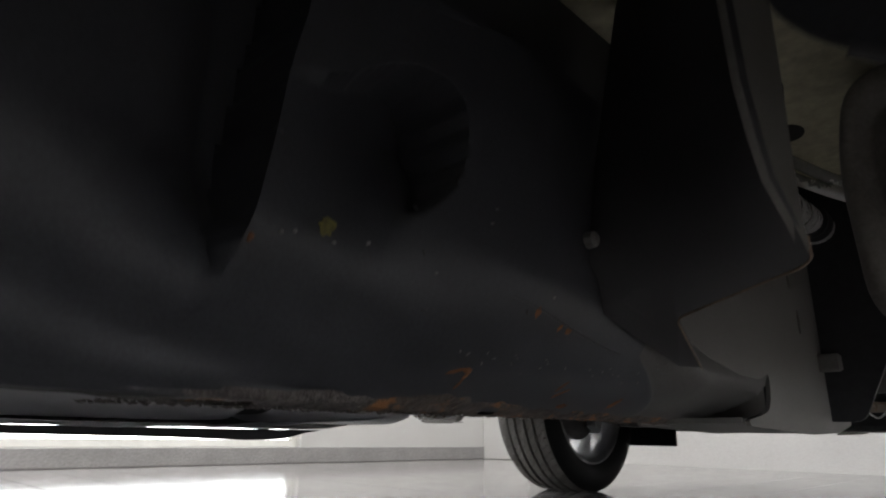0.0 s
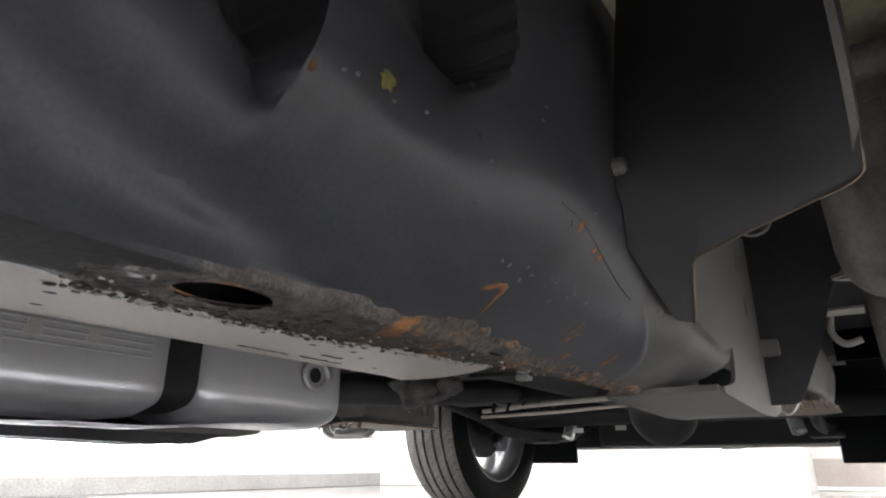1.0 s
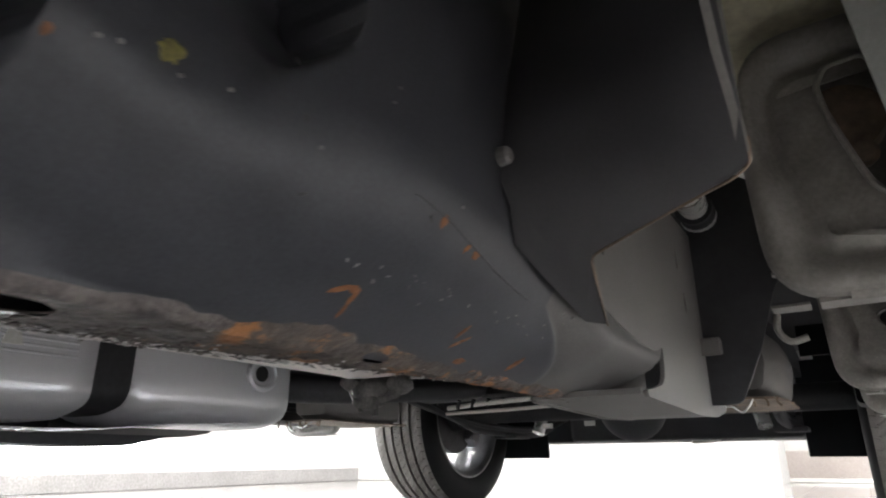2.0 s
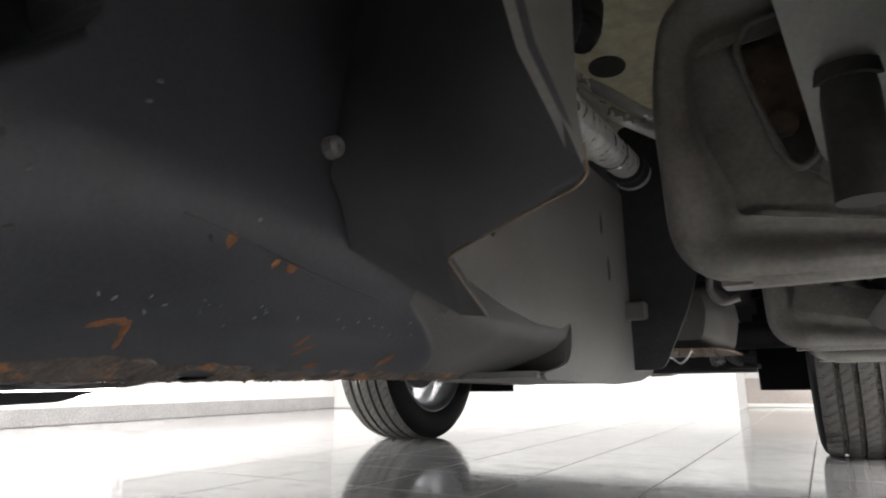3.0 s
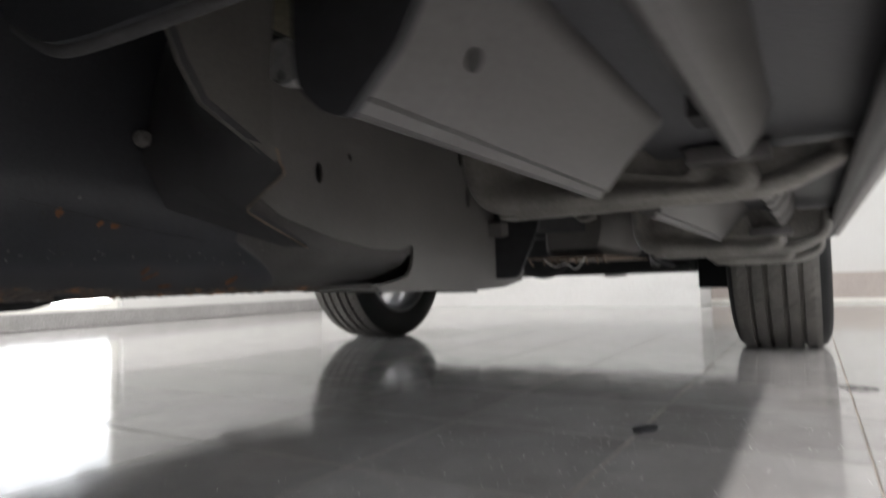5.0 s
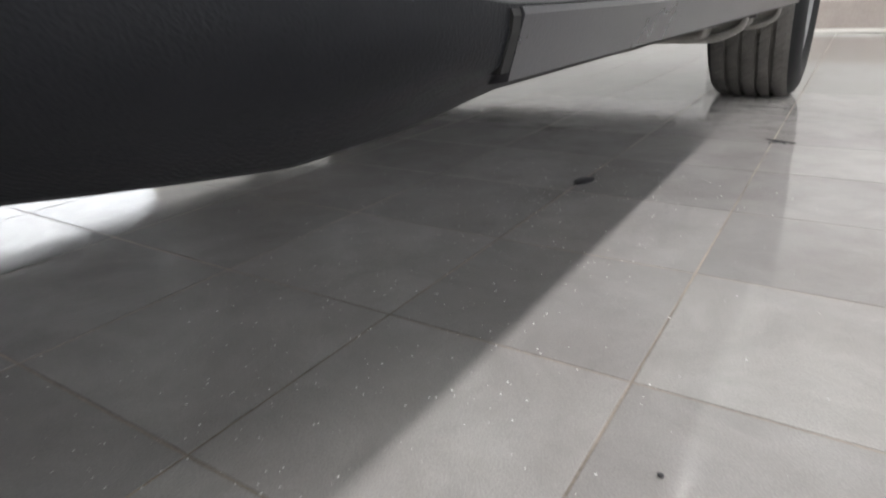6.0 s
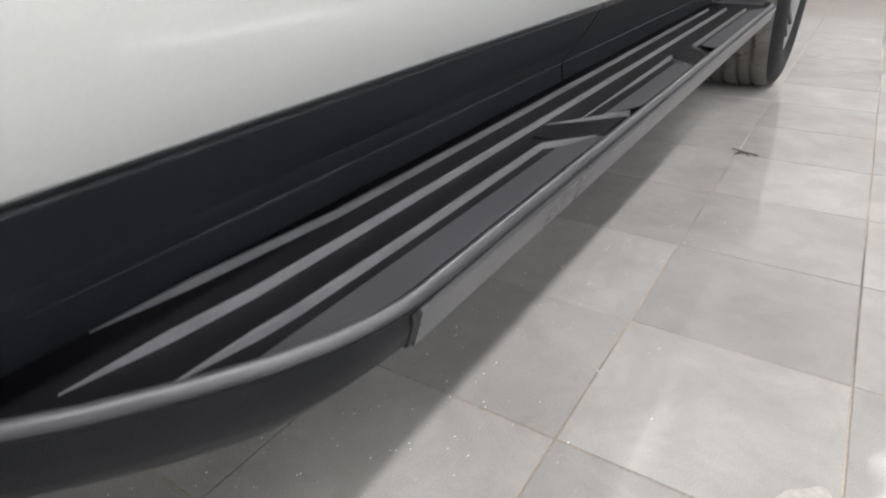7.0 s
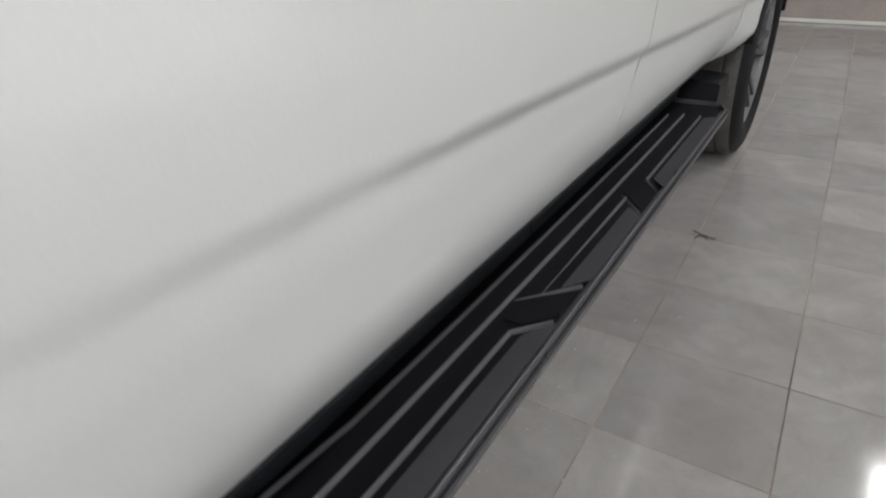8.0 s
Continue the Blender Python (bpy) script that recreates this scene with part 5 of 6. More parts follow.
def spring_hanger(side):
    flip = mirrored if side else (lambda bm: bm)
    out = rounded([(-0.133, 0.246), (-0.092, 0.246), (-0.062, 0.31), (-0.04, 0.375), (0.0, 0.44), (0.01, 0.54), (-0.124, 0.54)], 0.01, 3)
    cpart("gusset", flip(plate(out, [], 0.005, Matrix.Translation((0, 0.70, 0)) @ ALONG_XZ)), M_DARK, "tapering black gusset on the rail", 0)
    rings = []
    for y, s in ((1.14, 0.7), (1.18, 0.95), (1.30, 1.0), (1.40, 1.0), (1.44, 0.9)):
        rings.append([(-0.165 + u * s, y, 0.335 + v * s) for u, v in rounded([(-0.08, -0.045), (0.07, -0.045), (0.085, 0.03), (0.07, 0.08), (-0.08, 0.08)], 0.02, 4)])
    hanger = cpart("spring_hanger", flip(loft(rings)), M_FRAME2, "brown-black pressed hanger box", 40)
    ragged = random.Random(7)
    ring = [(-0.255, 1.10), (-0.20, 1.09), (-0.10, 1.12), (-0.085, 1.20)] + [(-0.082 + ragged.uniform(-0.006, 0.004), 1.24 + 0.02 * k) for k in range(10)] + [(-0.12, 1.46), (-0.25, 1.46)]
    cpart("flange", flip(plate(ring, [], 0.004, Matrix.Translation((0, 0, 0.284)))), M_BROWN, "rusty ragged flange", 0, hanger)
    for k in range(9):
        x, y = -0.24 + 0.018 * k + ragged.uniform(-0.004, 0.004), 1.105 + ragged.uniform(-0.01, 0.02)
        cpart("drip", flip(tube([(x, y, 0.286), (x + ragged.uniform(-0.006, 0.006), y, 0.278), (x + ragged.uniform(-0.008, 0.008), y + 0.004, 0.270 + ragged.uniform(0, 0.008))], 0.0022, 6, 3)), M_BROWN, "", 60, hanger)
    cpart("wire_loop", flip(tube([(-0.215, 1.10, 0.283), (-0.19, 1.09, 0.268), (-0.165, 1.09, 0.272), (-0.15, 1.095, 0.262), (-0.138, 1.095, 0.270), (-0.13, 1.10, 0.283)], 0.0016, 6, 5)), M_PIPE, "thin bare wire", 60, hanger)
    if not side:
        cpart("tag", box(-0.098, -0.090, 1.335, 1.339, 0.326, 0.352, 0.001), M_WHITE, "small white paper tag")
        cpart("tag_wire", tube([(-0.094, 1.337, 0.352), (-0.092, 1.333, 0.368), (-0.098, 1.33, 0.38)], 0.0015, 6, 4), M_PIPE)


spring_hanger(0)
spring_hanger(1)


# ---- the car: pipes over the near rail ----
def thick_strip(points, width, t=0.003):
    """A bent strip of sheet along a line of points, wide along y."""
    line = smooth_line(points, 6)
    return loft([[(p.x, p.y - width / 2, p.z), (p.x, p.y + width / 2, p.z), (p.x, p.y + width / 2, p.z + t), (p.x, p.y - width / 2, p.z + t)] for p in line])


def wrap_ripple(i, n):
    return 1.0 + (-0.07 if i % 4 == 0 else 0.02 * math.sin(i * 1.7))


HOSE = [(-0.066, 0.245, 0.401), (-0.073, 0.315, 0.414), (-0.082, 0.40, 0.430), (-0.092, 0.50, 0.449), (-0.102, 0.60, 0.468), (-0.107, 0.655, 0.478)]
hose = cpart("foil_hose", tube(HOSE, 0.0168, 20, 12, wrap_ripple), M_FOIL, "hose wrapped in crinkled silver foil", 35)
hose_line = smooth_line(HOSE, 12)
for k in (21, 27, 30, 36, 41, 44, 50, 55):
    p, q = hose_line[k], hose_line[k + 1]
    cpart("wrap_seam", tube([p + Vector((0, 0, 0.0006 * math.sin(k))), p + (q - p) * 0.09], 0.0172, 20, 2), M_SCUFF, "", 30, hose)
cpart("hose_clip", tube([hose_line[15], hose_line[16]], 0.0180, 20, 2), M_DARK, "black cable tie", 30, hose)
cpart("clip_lock", box(-0.062, -0.054, 0.328, 0.338, 0.406, 0.413, 0.002), M_DARK, "", 0, hose)
cpart("hose_coupling", tube([(-0.107, 0.652, 0.477), (-0.109, 0.69, 0.480), (-0.107, 0.715, 0.468), (-0.102, 0.725, 0.44), (-0.10, 0.726, 0.41)], 0.0195, 18, 5, lambda i, n: 1.0 + (0.12 if i % 4 < 2 else 0)), M_DARK, "ribbed black hose coupling", 30)
cpart("clamp", tube([(-0.109, 0.694, 0.4795), (-0.109, 0.699, 0.478)], 0.0222, 18, 2), M_PIPE, "", 30)
for pts in ([(-0.150, 0.488, 0.560), (-0.135, 0.489, 0.543), (-0.122, 0.49, 0.518), (-0.107, 0.49, 0.499), (-0.085, 0.492, 0.478), (-0.052, 0.496, 0.453), (-0.02, 0.51, 0.435)],
            [(-0.136, 0.488, 0.562), (-0.121, 0.489, 0.546), (-0.108, 0.49, 0.521), (-0.096, 0.49, 0.505), (-0.075, 0.492, 0.488), (-0.049, 0.496, 0.465), (-0.018, 0.51, 0.447)]):
    cpart("metal_pipe", tube(pts, 0.0056, 12, 8), M_PIPE, "bent bare metal pipe", 60)
cpart("black_conduit", tube([(-0.150, 0.350, 0.438), (-0.125, 0.356, 0.450), (-0.099, 0.357, 0.456), (-0.0755, 0.357, 0.467), (-0.065, 0.358, 0.487), (-0.070, 0.358, 0.509), (-0.0855, 0.36, 0.530)], 0.0092, 14, 10, lambda i, n: 1 + 0.07 * (i % 2)), M_DARK, "corrugated black conduit", 30)
cpart("black_conduit", tube([(-0.140, 0.354, 0.455), (-0.115, 0.356, 0.470), (-0.104, 0.357, 0.484), (-0.099, 0.358, 0.500), (-0.104, 0.359, 0.520)], 0.0042, 10, 8), M_DARK, "", 60)
cpart("pale_bracket", thick_strip([(-0.160, 0.407, 0.543), (-0.144, 0.407, 0.531), (-0.124, 0.407, 0.519), (-0.103, 0.407, 0.515)], 0.022), M_STAY, "bent pale metal bracket")
plug = merged(box(-0.118, -0.083, 0.352, 0.382, 0.512, 0.541, 0.004), box(-0.112, -0.09, 0.345, 0.353, 0.517, 0.535, 0.003), box(-0.086, -0.072, 0.354, 0.370, 0.506, 0.522, 0.003), box(-0.122, -0.114, 0.356, 0.374, 0.522, 0.536, 0.002))
cpart("connector", plug, M_DARK, "black electrical plug")
cpart("clip_edge", box(-0.122, -0.113, 0.349, 0.354, 0.519, 0.530, 0.001), M_STAY, "")
cpart("grommet", tube([(-0.078, 0.436, 0.546), (-0.078, 0.434, 0.538), (-0.079, 0.430, 0.522), (-0.082, 0.426, 0.515)], 0.0175, 18, 3), M_DARK, "round black rubber grommet", 30)
cpart("floor_hole", plate(ellipse(-0.090, 0.545, 0.018, 0.022), [], 0.003, Matrix.Translation((0, 0, 0.5435))), M_INK, "round opening in the floor sheet")

disc = plate(ellipse(-0.012, 0.635, 0.024, 0.016), [ellipse(-0.024, 0.632, 0.006, 0.005, 12)], 0.004, Matrix.Translation((0, 0, 0.372)))
cpart("pale_lug", disc, M_PAN, "grey steel lug", 0)
cpart("pale_lug", box(-0.055, -0.010, 0.80, 0.84, 0.372, 0.376, 0.001), M_PAN, "", 0)
cpart("pale_hook", tube([(-0.050, 0.81, 0.366), (-0.052, 0.812, 0.345), (-0.040, 0.815, 0.330), (-0.020, 0.818, 0.334)], 0.0045, 10, 8), M_PAN, "bent grey hook", 60)

# ---- the car: drive line and exhaust ----
def tank_middle(y):
    return -0.605 - 0.06 * (y + 0.2) / 0.90, 0.378 + 0.014 * (y + 0.2) / 0.90


TANK = [(-0.078, 0.10), (-0.078, 0.0), (-0.074, -0.030), (-0.062, -0.054), (-0.044, -0.068), (-0.022, -0.0735), (0.01, -0.0755), (0.05, -0.0758), (0.09, -0.0745), (0.13, -0.071), (0.17, -0.065), (0.21, -0.056), (0.245, -0.042), (0.265, -0.02), (0.27, 0.10)]
rings = []
for y, k in [(-1.0 + 0.05 * i, 1.0) for i in range(34)] + [(0.680, 1.0), (0.684, 1.012), (0.695, 1.016), (0.699, 1.010), (0.701, 0.99), (0.715, 0.93)]:
    cx, cz = tank_middle(y)
    rings.append([(cx + 0.10 + (u - 0.10) * k, y, cz + (v * k if v < 0.05 else v)) for u, v in TANK])
shaft = cpart("fuel_tank", loft(rings), M_SHAFT, "bare grey steel tank with a rolled end seam", 50)
def lump(x, y, z, sx, sy, sz, grain=22.0):
    """A rough cast lump."""
    b = bmesh.new()
    bmesh.ops.create_icosphere(b, subdivisions=3, radius=1)
    for v in b.verts:
        p = Vector((max(-0.8, min(0.8, v.co.x)) * sx, max(-0.8, min(0.8, v.co.y)) * sy, max(-0.8, min(0.8, v.co.z)) * sz))
        v.co = Vector((x, y, z)) + p * (1 + 0.30 * noise.noise((p + Vector((x, y, z)) * 7) * grain * 2))
    return b


knuckle = merged(lump(-0.715, 0.80, 0.312, 0.060, 0.03, 0.026), lump(-0.760, 0.79, 0.322, 0.026, 0.02, 0.016), lump(-0.650, 0.79, 0.315, 0.028, 0.02, 0.020), lump(-0.720, 0.79, 0.288, 0.034, 0.02, 0.016),
                 tube([(-0.785, 0.79, 0.330), (-0.760, 0.785, 0.312), (-0.745, 0.785, 0.292), (-0.715, 0.785, 0.280)], 0.007, 10, 5), tube([(-0.630, 0.79, 0.322), (-0.652, 0.785, 0.302), (-0.690, 0.785, 0.290)], 0.008, 10, 5),
                 tube([(-0.700, 0.783, 0.282), (-0.700, 0.783, 0.262)], 0.006, 8, 2), tube([(-0.735, 0.783, 0.284), (-0.735, 0.783, 0.270)], 0.005, 8, 2), box(-0.77, -0.63, 0.79, 0.83, 0.33, 0.42, 0.008))
cpart("tank_bracket", knuckle, M_SCUFF, "cast bracket with dirty grease", 30, shaft)
cpart("cable", tube([(-1.06, 0.95, 0.352), (-0.80, 0.95, 0.354), (-0.50, 0.95, 0.349), (-0.30, 0.96, 0.352)], 0.006, 10, 6), M_BUSH, "grey hand brake cable", 60)
cpart("cable_clip", box(-0.598, -0.570, 0.942, 0.962, 0.336, 0.349, 0.002), M_STAY, "pale cable clip")
cpart("propeller_shaft", tube([(-0.708, 0.80, 0.40), (-0.69, 2.1, 0.39)], 0.04, 20, 4), M_DARK, "black propeller shaft", 40)


def print_bars(y0, off, count, step, length, height, seedling):
    """Bars that stand for a line of worn stencilled print on the tank's underside."""
    rnd = random.Random(seedling)
    bms = []
    for k in range(count):
        y = y0 + k * step
        cx, cz = tank_middle(y)
        x, z = cx + off + rnd.uniform(-0.0012, 0.0012), cz + float(np.interp(off, [p[0] for p in TANK[2:13]], [p[1] for p in TANK[2:13]]))
        bms.append(box(x, x + height * rnd.uniform(0.7, 1.1), y, y + length * rnd.uniform(0.6, 1.2), z - 0.0006, z + 0.002))
    return merged(*bms)


cpart("stencil", print_bars(0.305, 0.014, 9, 0.0095, 0.007, 0.0050, 1), M_INK, "worn black stencilled print", 0, shaft)
cpart("stencil", print_bars(0.405, 0.016, 10, 0.0085, 0.007, 0.0045, 2), M_INK, "worn black stencilled print", 0, shaft)
cpart("stencil", print_bars(0.415, 0.047, 4, 0.010, 0.008, 0.006, 3), M_INK, "worn black stencilled print", 0, shaft)
for y, off in ((0.075, 0.028), (0.065, 0.075), (0.36, 0.085), (0.395, 0.10), (0.43, 0.09), (0.55, 0.03), (0.47, 0.07)):
    b = bmesh.new()
    bmesh.ops.create_icosphere(b, subdivisions=2, radius=0.004)
    bmesh.ops.scale(b, vec=(0.9, 1.7, 0.3), verts=b.verts)
    cx, cz = tank_middle(y)
    bmesh.ops.translate(b, vec=(cx + off, y, cz + float(np.interp(off, [p[0] for p in TANK[2:13]], [p[1] for p in TANK[2:13]])) + 0.0006), verts=b.verts)
    cpart("dent_mark", b, M_DARK, "", 60, shaft)


def silencer_section(y0, y1, ribs=0):
    rings = []
    n = 26
    for k in range(n + 1):
        t = k / n
        y = y0 + (y1 - y0) * t
        e = min(y - y0, y1 - y) / 0.045
        s = 0.86 + 0.14 * math.sqrt(max(0.0, 1 - (1 - min(1, e)) ** 2))
        out = rounded([(-0.872, 0.262), (-0.872, 0.43), (-1.12, 0.43), (-1.12, 0.262), (-1.06, 0.243), (-0.925, 0.243)], 0.05, 6)
        rings.append([(-0.996 + (u + 0.996) * s, y, 0.337 + (v - 0.337) * s) for u, v in out])
    return loft(rings)


sil = cempty("silencer", (-1.0, 0.4, 0.25))
cpart("front_shell", silencer_section(-0.25, 0.385), M_SILVER, "silver steel silencer shell with fine ribs", 40, sil)
cpart("rear_shell", silencer_section(0.43, 0.752), M_SILVER, "silver steel silencer shell", 40, sil)
cpart("strap", sweep_y(rounded([(-0.885, 0.27), (-0.885, 0.42), (-1.11, 0.42), (-1.11, 0.27), (-1.05, 0.255), (-0.94, 0.255)], 0.04, 5), [0.37, 0.372, 0.442, 0.444]), M_DARK, "black strap between the shells", 40, sil)
for k in range(7):
    z = 0.322 + k * 0.0095
    cpart("shell_rib", box(-0.8745, -0.8705, -0.2, 0.345, z, z + 0.004, 0.0015), M_SILVER, "", 0, sil)
for y in (0.185, 0.261):
    cpart("arrow_mark", plate([(y - 0.013, 0.331), (y + 0.013, 0.331), (y + 0.007, 0.353), (y - 0.007, 0.353)], [], 0.0012, Matrix.Translation((-0.8716, 0, 0)) @ ALONG_YZ), M_WHITE, "pale stamped mark", 0, sil)
ring = [(-0.869, 0.668 + 0.030 * math.cos(t), 0.336 + 0.026 * math.sin(t)) for t in (2 * math.pi * k / 24 for k in range(25))]
cpart("boss", tube(ring, 0.006, 8, 1), M_SILVER, "", 60, sil)
cpart("boss_hole", plate(ellipse(0.668, 0.336, 0.014, 0.014), [], 0.001, Matrix.Translation((-0.8712, 0, 0)) @ ALONG_YZ), M_INK, "", 0, sil)
bm = bmesh.new()
sheet = []
for j in range(61):
    y = -0.2 + 0.0145 * j
    sheet.append([])
    for i in range(13):
        x = -1.16 + 0.0235 * i
        wave = 0.0035 * noise.noise((x * 12, y * 9, 1)) + 0.0012 * noise.noise((x * 50, y * 60, 2))
        sheet[-1].append(bm.verts.new((x + 0.004 * noise.noise((y * 40, i, 3)) * (i == 12), y, 0.238 + wave + 0.016 * ease(0.42, 0.70, y) - 0.010 * (i / 12) ** 2 * (1 - ease(0.3, 0.5, y)))))
for a, b in zip(sheet, sheet[1:]):
    for i in range(12):
        bm.faces.new((a[i], a[i + 1], b[i + 1], b[i]))
bmesh.ops.solidify(bm, geom=bm.faces[:], thickness=0.0015)
cpart("heat_shield", bm, M_SILVER, "crumpled dull silver heat shield sheet", 40)
guard = rounded([(-0.25, 0.2215), (0.30, 0.2145), (0.44, 0.2105), (0.515, 0.2125), (0.560, 0.2240), (0.60, 0.2300), (-0.25, 0.2300)], 0.006, 3)
cpart("guard_plate", plate(guard, [], 0.12, Matrix.Translation((-1.12, 0, 0)) @ ALONG_YZ), M_DARK, "dark plate under the heat shield", 30)
cpart("exhaust_pipe", tube([(-0.98, 0.74, 0.33), (-0.95, 1.0, 0.34), (-0.93, 1.6, 0.40), (-0.95, 2.2, 0.52)], 0.03, 16, 8), M_DARK, "dark exhaust pipe", 60)
cpart("cross_member", box(XL + 0.225, -0.225, 0.93, 1.02, 0.40, 0.47, 0.012), M_DARK, "black tubular cross member")
cpart("cross_member", box(XL + 0.225, -0.225, 1.55, 1.62, 0.36, 0.43, 0.012), M_DARK, "black tubular cross member")
cpart("brake_pipe", tube([(-1.02, 1.52, 0.335), (-0.8, 1.50, 0.345), (-0.5, 1.50, 0.353)], 0.007, 10, 6), M_WHITE, "pale pipe along the cross member", 60)
cpart("brake_pipe", tube([(-1.02, 1.51, 0.318), (-0.75, 1.50, 0.322), (-0.5, 1.50, 0.334)], 0.005, 10, 6), M_SHAFT, "", 60)
for x in (-0.98, -0.93, -0.88, -0.83, -0.78):
    cpart("coil_wrap", tube([(x, 1.51, 0.333), (x + 0.012, 1.50, 0.353)], 0.0062, 8, 2), M_DARK, "", 60)

# ---- the car: rear axle ----
axle = cpart("rear_axle", tube([(LX + 0.09, ARCH_Y, WHEEL_R), (RX - 0.09, ARCH_Y, WHEEL_R)], 0.045, 20, 3), M_DARK, "black beam axle", 50)
bm = bmesh.new()
bmesh.ops.create_uvsphere(bm, u_segments=24, v_segments=14, radius=0.125)
bmesh.ops.scale(bm, vec=(1.0, 1.1, 1.05), verts=bm.verts)
bmesh.ops.translate(bm, vec=(-0.69, ARCH_Y - 0.02, WHEEL_R), verts=bm.verts)
cpart("differential", bm, M_DARK, "", 60, axle)
for side in (0, 1):
    flip = mirrored if side else (lambda bm: bm)
    for z, w, y0, y1 in ((0.318, 0.03, 1.42, 3.0), (0.307, 0.03, 1.6, 2.9), (0.296, 0.03, 1.85, 2.75)):
        cpart("leaf_spring", flip(tube([(-0.175, y0, z + 0.08), (-0.175, 2.0, z), (-0.175, 2.6, z), (-0.175, y1, z + 0.08)], 0.012, 8, 6)), M_DARK, "dark leaf of the rear spring", 40)
    cpart("spring_plate", flip(box(-0.225, -0.125, ARCH_Y - 0.07, ARCH_Y + 0.07, 0.268, 0.284, 0.004)), M_DARK, "", 0)
    cpart("shock_absorber", flip(tube([(-0.26, 2.38, 0.29), (-0.33, 2.50, 0.60)], 0.025, 14, 2)), M_PIPE, "dusty shock absorber", 40)
cpart("spare_carrier", box(-1.12, -0.16, 2.72, 2.93, 0.262, 0.44, 0.02), M_DARK, "dark panel under the tail")
cpart("white_strip", tube([(-0.62, 2.905, 0.258), (-0.53, 2.90, 0.262), (-0.47, 2.90, 0.282)], 0.010, 10, 6), M_WHITE, "pale curved plastic pipe end", 60)
for x, y, z, w in ((-1.02, 2.2, 0.30, 0.03), (-0.85, 2.2, 0.305, 0.03), (-0.32, 2.2, 0.345, 0.03)):
    cpart("tag", box(x, x + w * 1.4, y, y + 0.004, z, z + 0.018, 0.001), M_WHITE, "small pale tag")

# ---- the floor ----
PITCH_X, PITCH_Y, GAP = 0.30, 0.2925, 0.0029
floor = tagged(part("floor", box(ROOM_X0 - 0.2, ROOM_X1 + 0.2, ROOM_Y0 - 0.2, 6.05, -0.1, -0.0007), M_GROUT, None), "polished mottled grey floor tiles with pale joints", "floor", kind="structure")


tile_bm = box(GAP / 2, PITCH_X - GAP / 2, GAP / 2, PITCH_Y - GAP / 2, -0.006, 0.0)
bmesh.ops.bevel(tile_bm, geom=[e for e in tile_bm.edges if all(v.co.z > -0.001 for v in e.verts)], offset=0.0006, segments=1, affect="EDGES")
tile_me = bpy.data.meshes.new("tile")
bmesh.ops.recalc_face_normals(tile_bm, faces=tile_bm.faces)
tile_bm.to_mesh(tile_me)
tile_me.materials.append(M_TILE)
rest_v, rest_f = [], []
ixs, iys = range(-15, 13), range(-15, 20)
for ix in ixs:
    for iy in iys:
        x, y = ix * PITCH_X, iy * PITCH_Y
        if -7 <= ix < 7 and -4 <= iy < 16:
            ob = new("tile", tile_me)
            ob.location = (x, y, 0)
            ob.parent = floor
        else:
            k = len(rest_v)
            rest_v += [(x + GAP / 2, y + GAP / 2, 0), (x + PITCH_X - GAP / 2, y + GAP / 2, 0), (x + PITCH_X - GAP / 2, y + PITCH_Y - GAP / 2, 0), (x + GAP / 2, y + PITCH_Y - GAP / 2, 0)]
            rest_v += [(a, b, -0.006) for a, b, _ in rest_v[k:k + 4]]
            rest_f += [(k, k + 1, k + 2, k + 3)] + [(k + i, k + (i + 1) % 4, k + 4 + (i + 1) % 4, k + 4 + i) for i in range(4)]
rest_me = bpy.data.meshes.new("far_tiles")
rest_me.from_pydata(rest_v, [], rest_f)
rest_me.materials.append(M_TILE)
rest = new("far_tiles", rest_me)
rest.parent = floor
rest["kind"] = "stuff"

# ---- small things on the floor ----
rnd = random.Random(11)
flecks_v, flecks_f = [], []
for k in range(900):
    x, y, r = rnd.gauss(0.0, 0.17), rnd.uniform(-0.15, 1.1), 0.0003 + 0.0010 * rnd.random() ** 2.5
    a, i = rnd.uniform(0, 3), len(flecks_v)
    ring = [(x + r * rnd.uniform(0.6, 1.5) * math.cos(a + t), y + r * rnd.uniform(0.6, 1.5) * math.sin(a + t)) for t in (0, 1.6, 3.1, 4.7)]
    flecks_v += [(u, v, 0.0003) for u, v in ring] + [(x, y, 0.0012)]
    flecks_f += [(i, i + 1, i + 4), (i + 1, i + 2, i + 4), (i + 2, i + 3, i + 4), (i + 3, i, i + 4)]
fleck_me = bpy.data.meshes.new("dust_flecks")
fleck_me.from_pydata(flecks_v, [], flecks_f)
fleck_me.materials.append(M_WHITE)
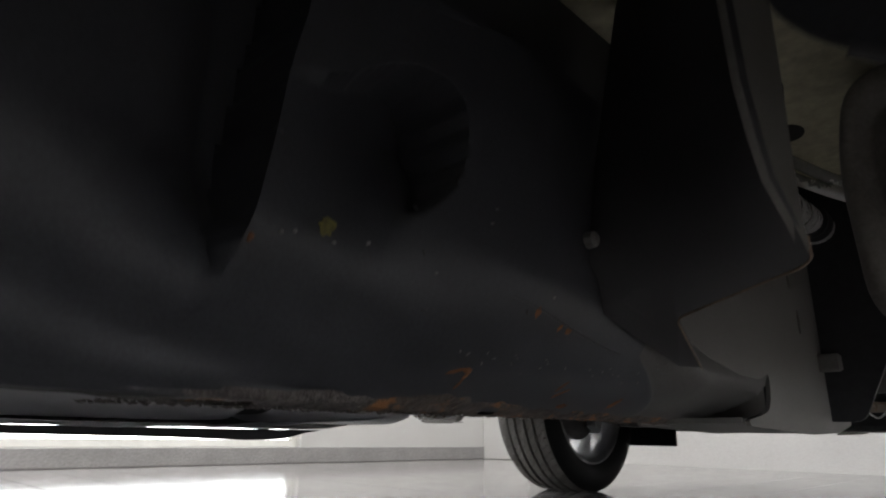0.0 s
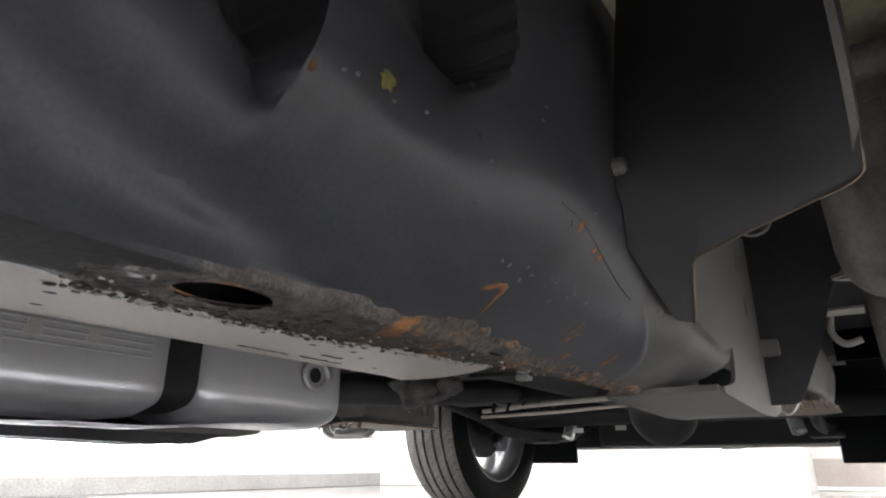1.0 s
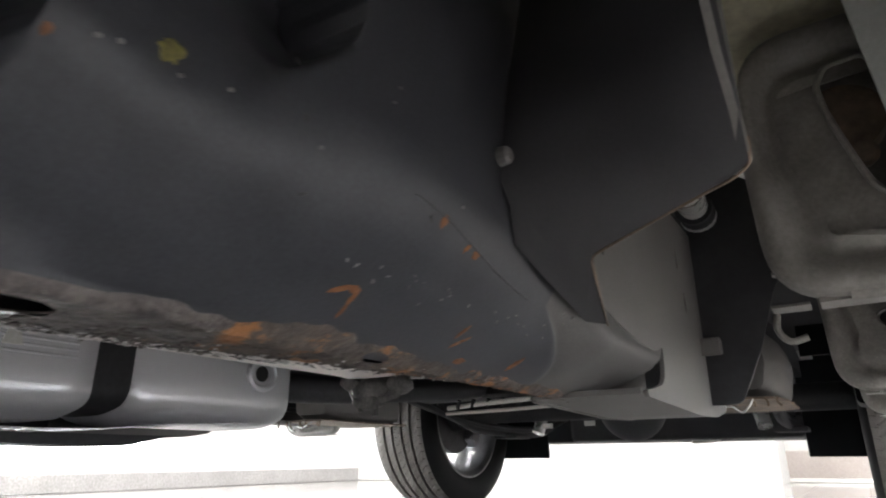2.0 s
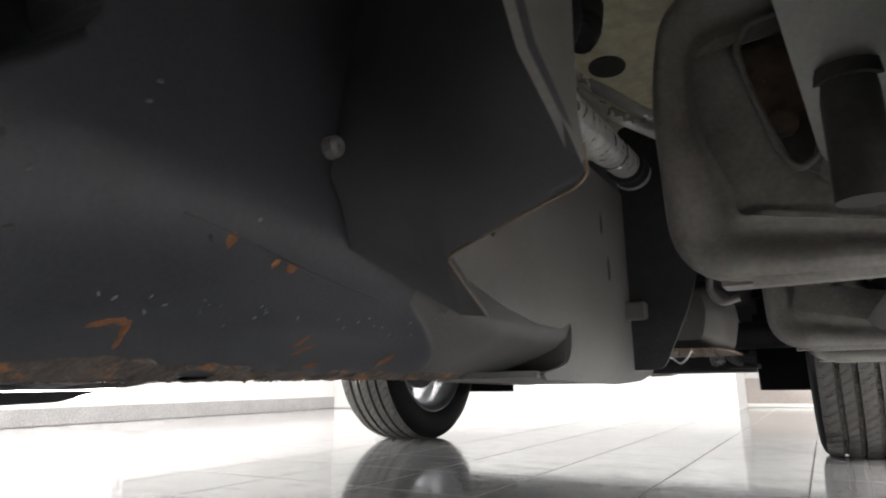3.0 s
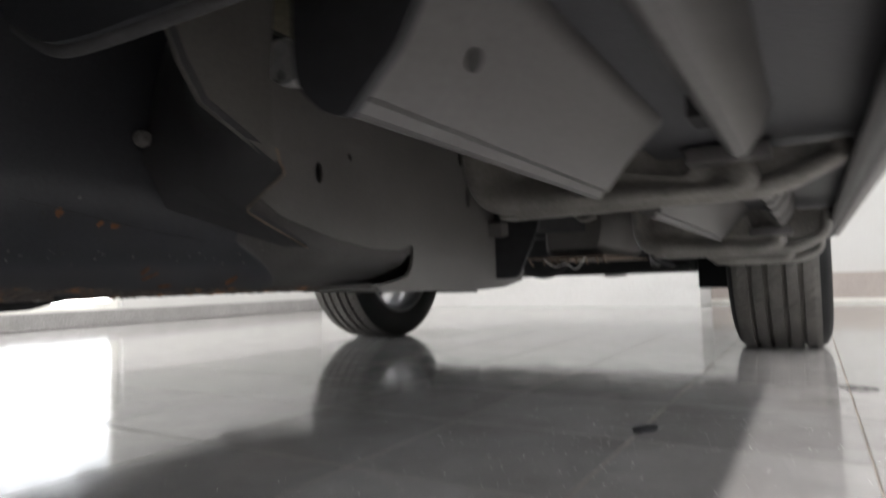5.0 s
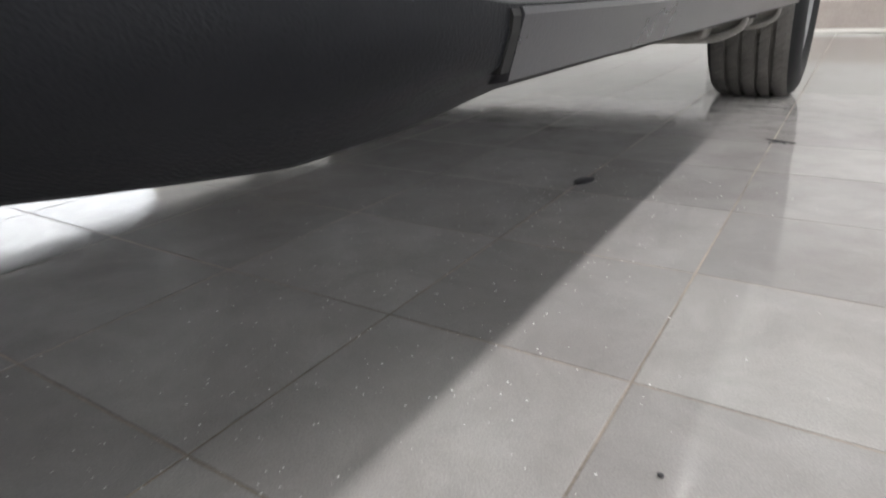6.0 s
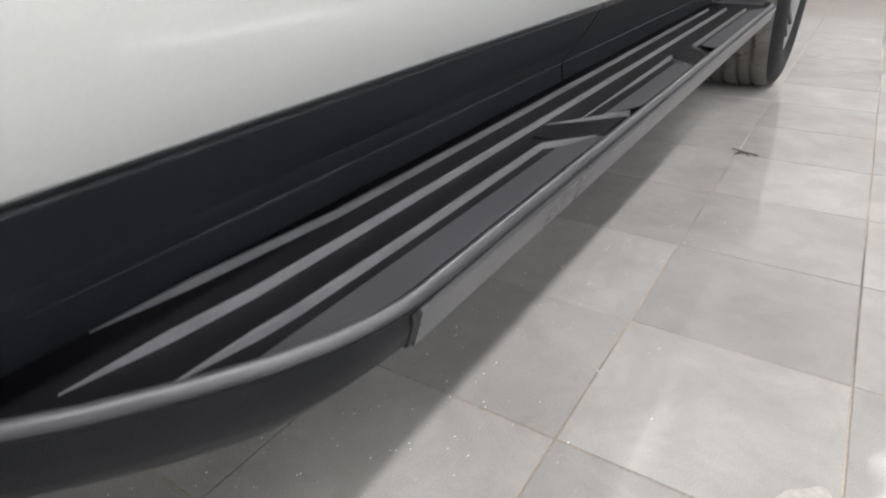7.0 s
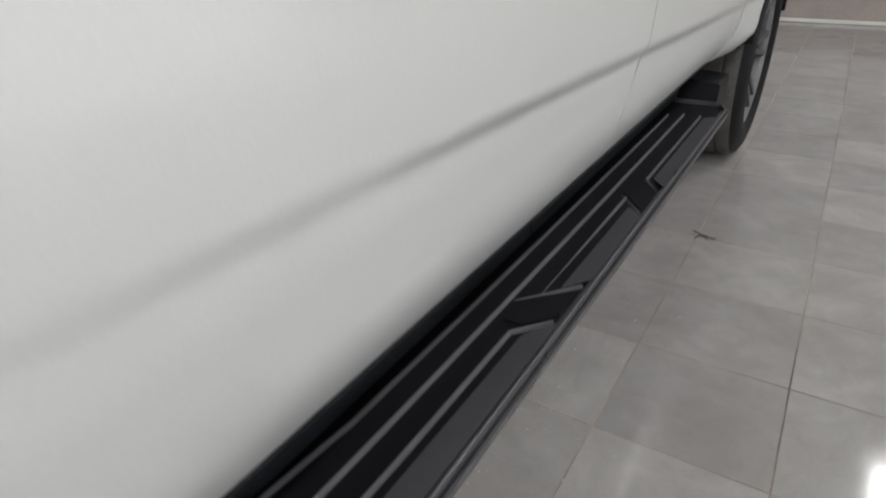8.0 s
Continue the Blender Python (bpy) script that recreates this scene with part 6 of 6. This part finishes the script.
tagged(new("dust_flecks", fleck_me), "scattered pale flecks of dust on the tiles", "dust", kind="stuff")
chip = tube([(-0.012, 0, 0), (-0.004, 0.003, 0.003), (0.006, -0.001, 0.002), (0.014, 0.003, 0)], 0.0022, 6, 4)
ob = tagged(part("paper_scrap", chip, M_WHITE, None, "", 60), "small crumpled white scrap on a tile", "litter")
ob.location = (-0.318, -0.118, 0.0022)
spill = plate(rounded([(0.032 * math.cos(t) * (1 + 0.35 * math.sin(3 * t + 1) + 0.2 * math.sin(7 * t)), 0.05 * math.sin(t) * (1 + 0.3 * math.sin(2 * t))) for t in (2 * math.pi * k / 26 for k in range(26))], 0.006, 2), [], 0.0004, Matrix.Identity(4))
ob = tagged(part("dried_spill", spill, M_SPILL, None), "dried brown-grey spill on the floor tiles", "stain")
ob.location = (0.572, 0.325, 0.0003)
for name, label, x, y, sx, sy, mat in (("debris", "dark flattened scrap of litter on the joint", 0.008, 0.951, 0.016, 0.03, M_DARK), ("debris", "small dark chip on the tile", 0.358, 0.175, 0.0028, 0.0022, M_DARK)):
    bm = bmesh.new()
    bmesh.ops.create_icosphere(bm, subdivisions=2, radius=1)
    bmesh.ops.scale(bm, vec=(sx, sy, 0.0022), verts=bm.verts)
    for v in bm.verts:
        v.co += Vector((sx, sy, 0.0)) * 0.5 * noise.noise(v.co * 130 + Vector((x, y, 0)) * 9)
    ob = tagged(part(name, bm, mat, None, "", 60), label, "litter")
    ob.location = (x, y, 0.0022)
twig = merged(*[tube([(x0, y0, 0.0016), ((x0 + x1) / 2 + b, (y0 + y1) / 2, 0.004), (x1, y1, 0.0016)], r, 6, 6) for x0, y0, x1, y1, b, r in
                ((-0.018, 0.030, 0.030, -0.014, 0.006, 0.0012), (-0.004, -0.004, 0.050, 0.006, -0.004, 0.0015), (0.000, 0.016, 0.046, -0.006, 0.004, 0.0011), (-0.006, -0.020, 0.004, 0.014, 0.003, 0.0013))])
ob = tagged(part("twig", twig, M_DARK, None, "", 60), "thin dark dry twig at a tile corner", "litter")
ob.location = (0.301, 1.468, 0.0)
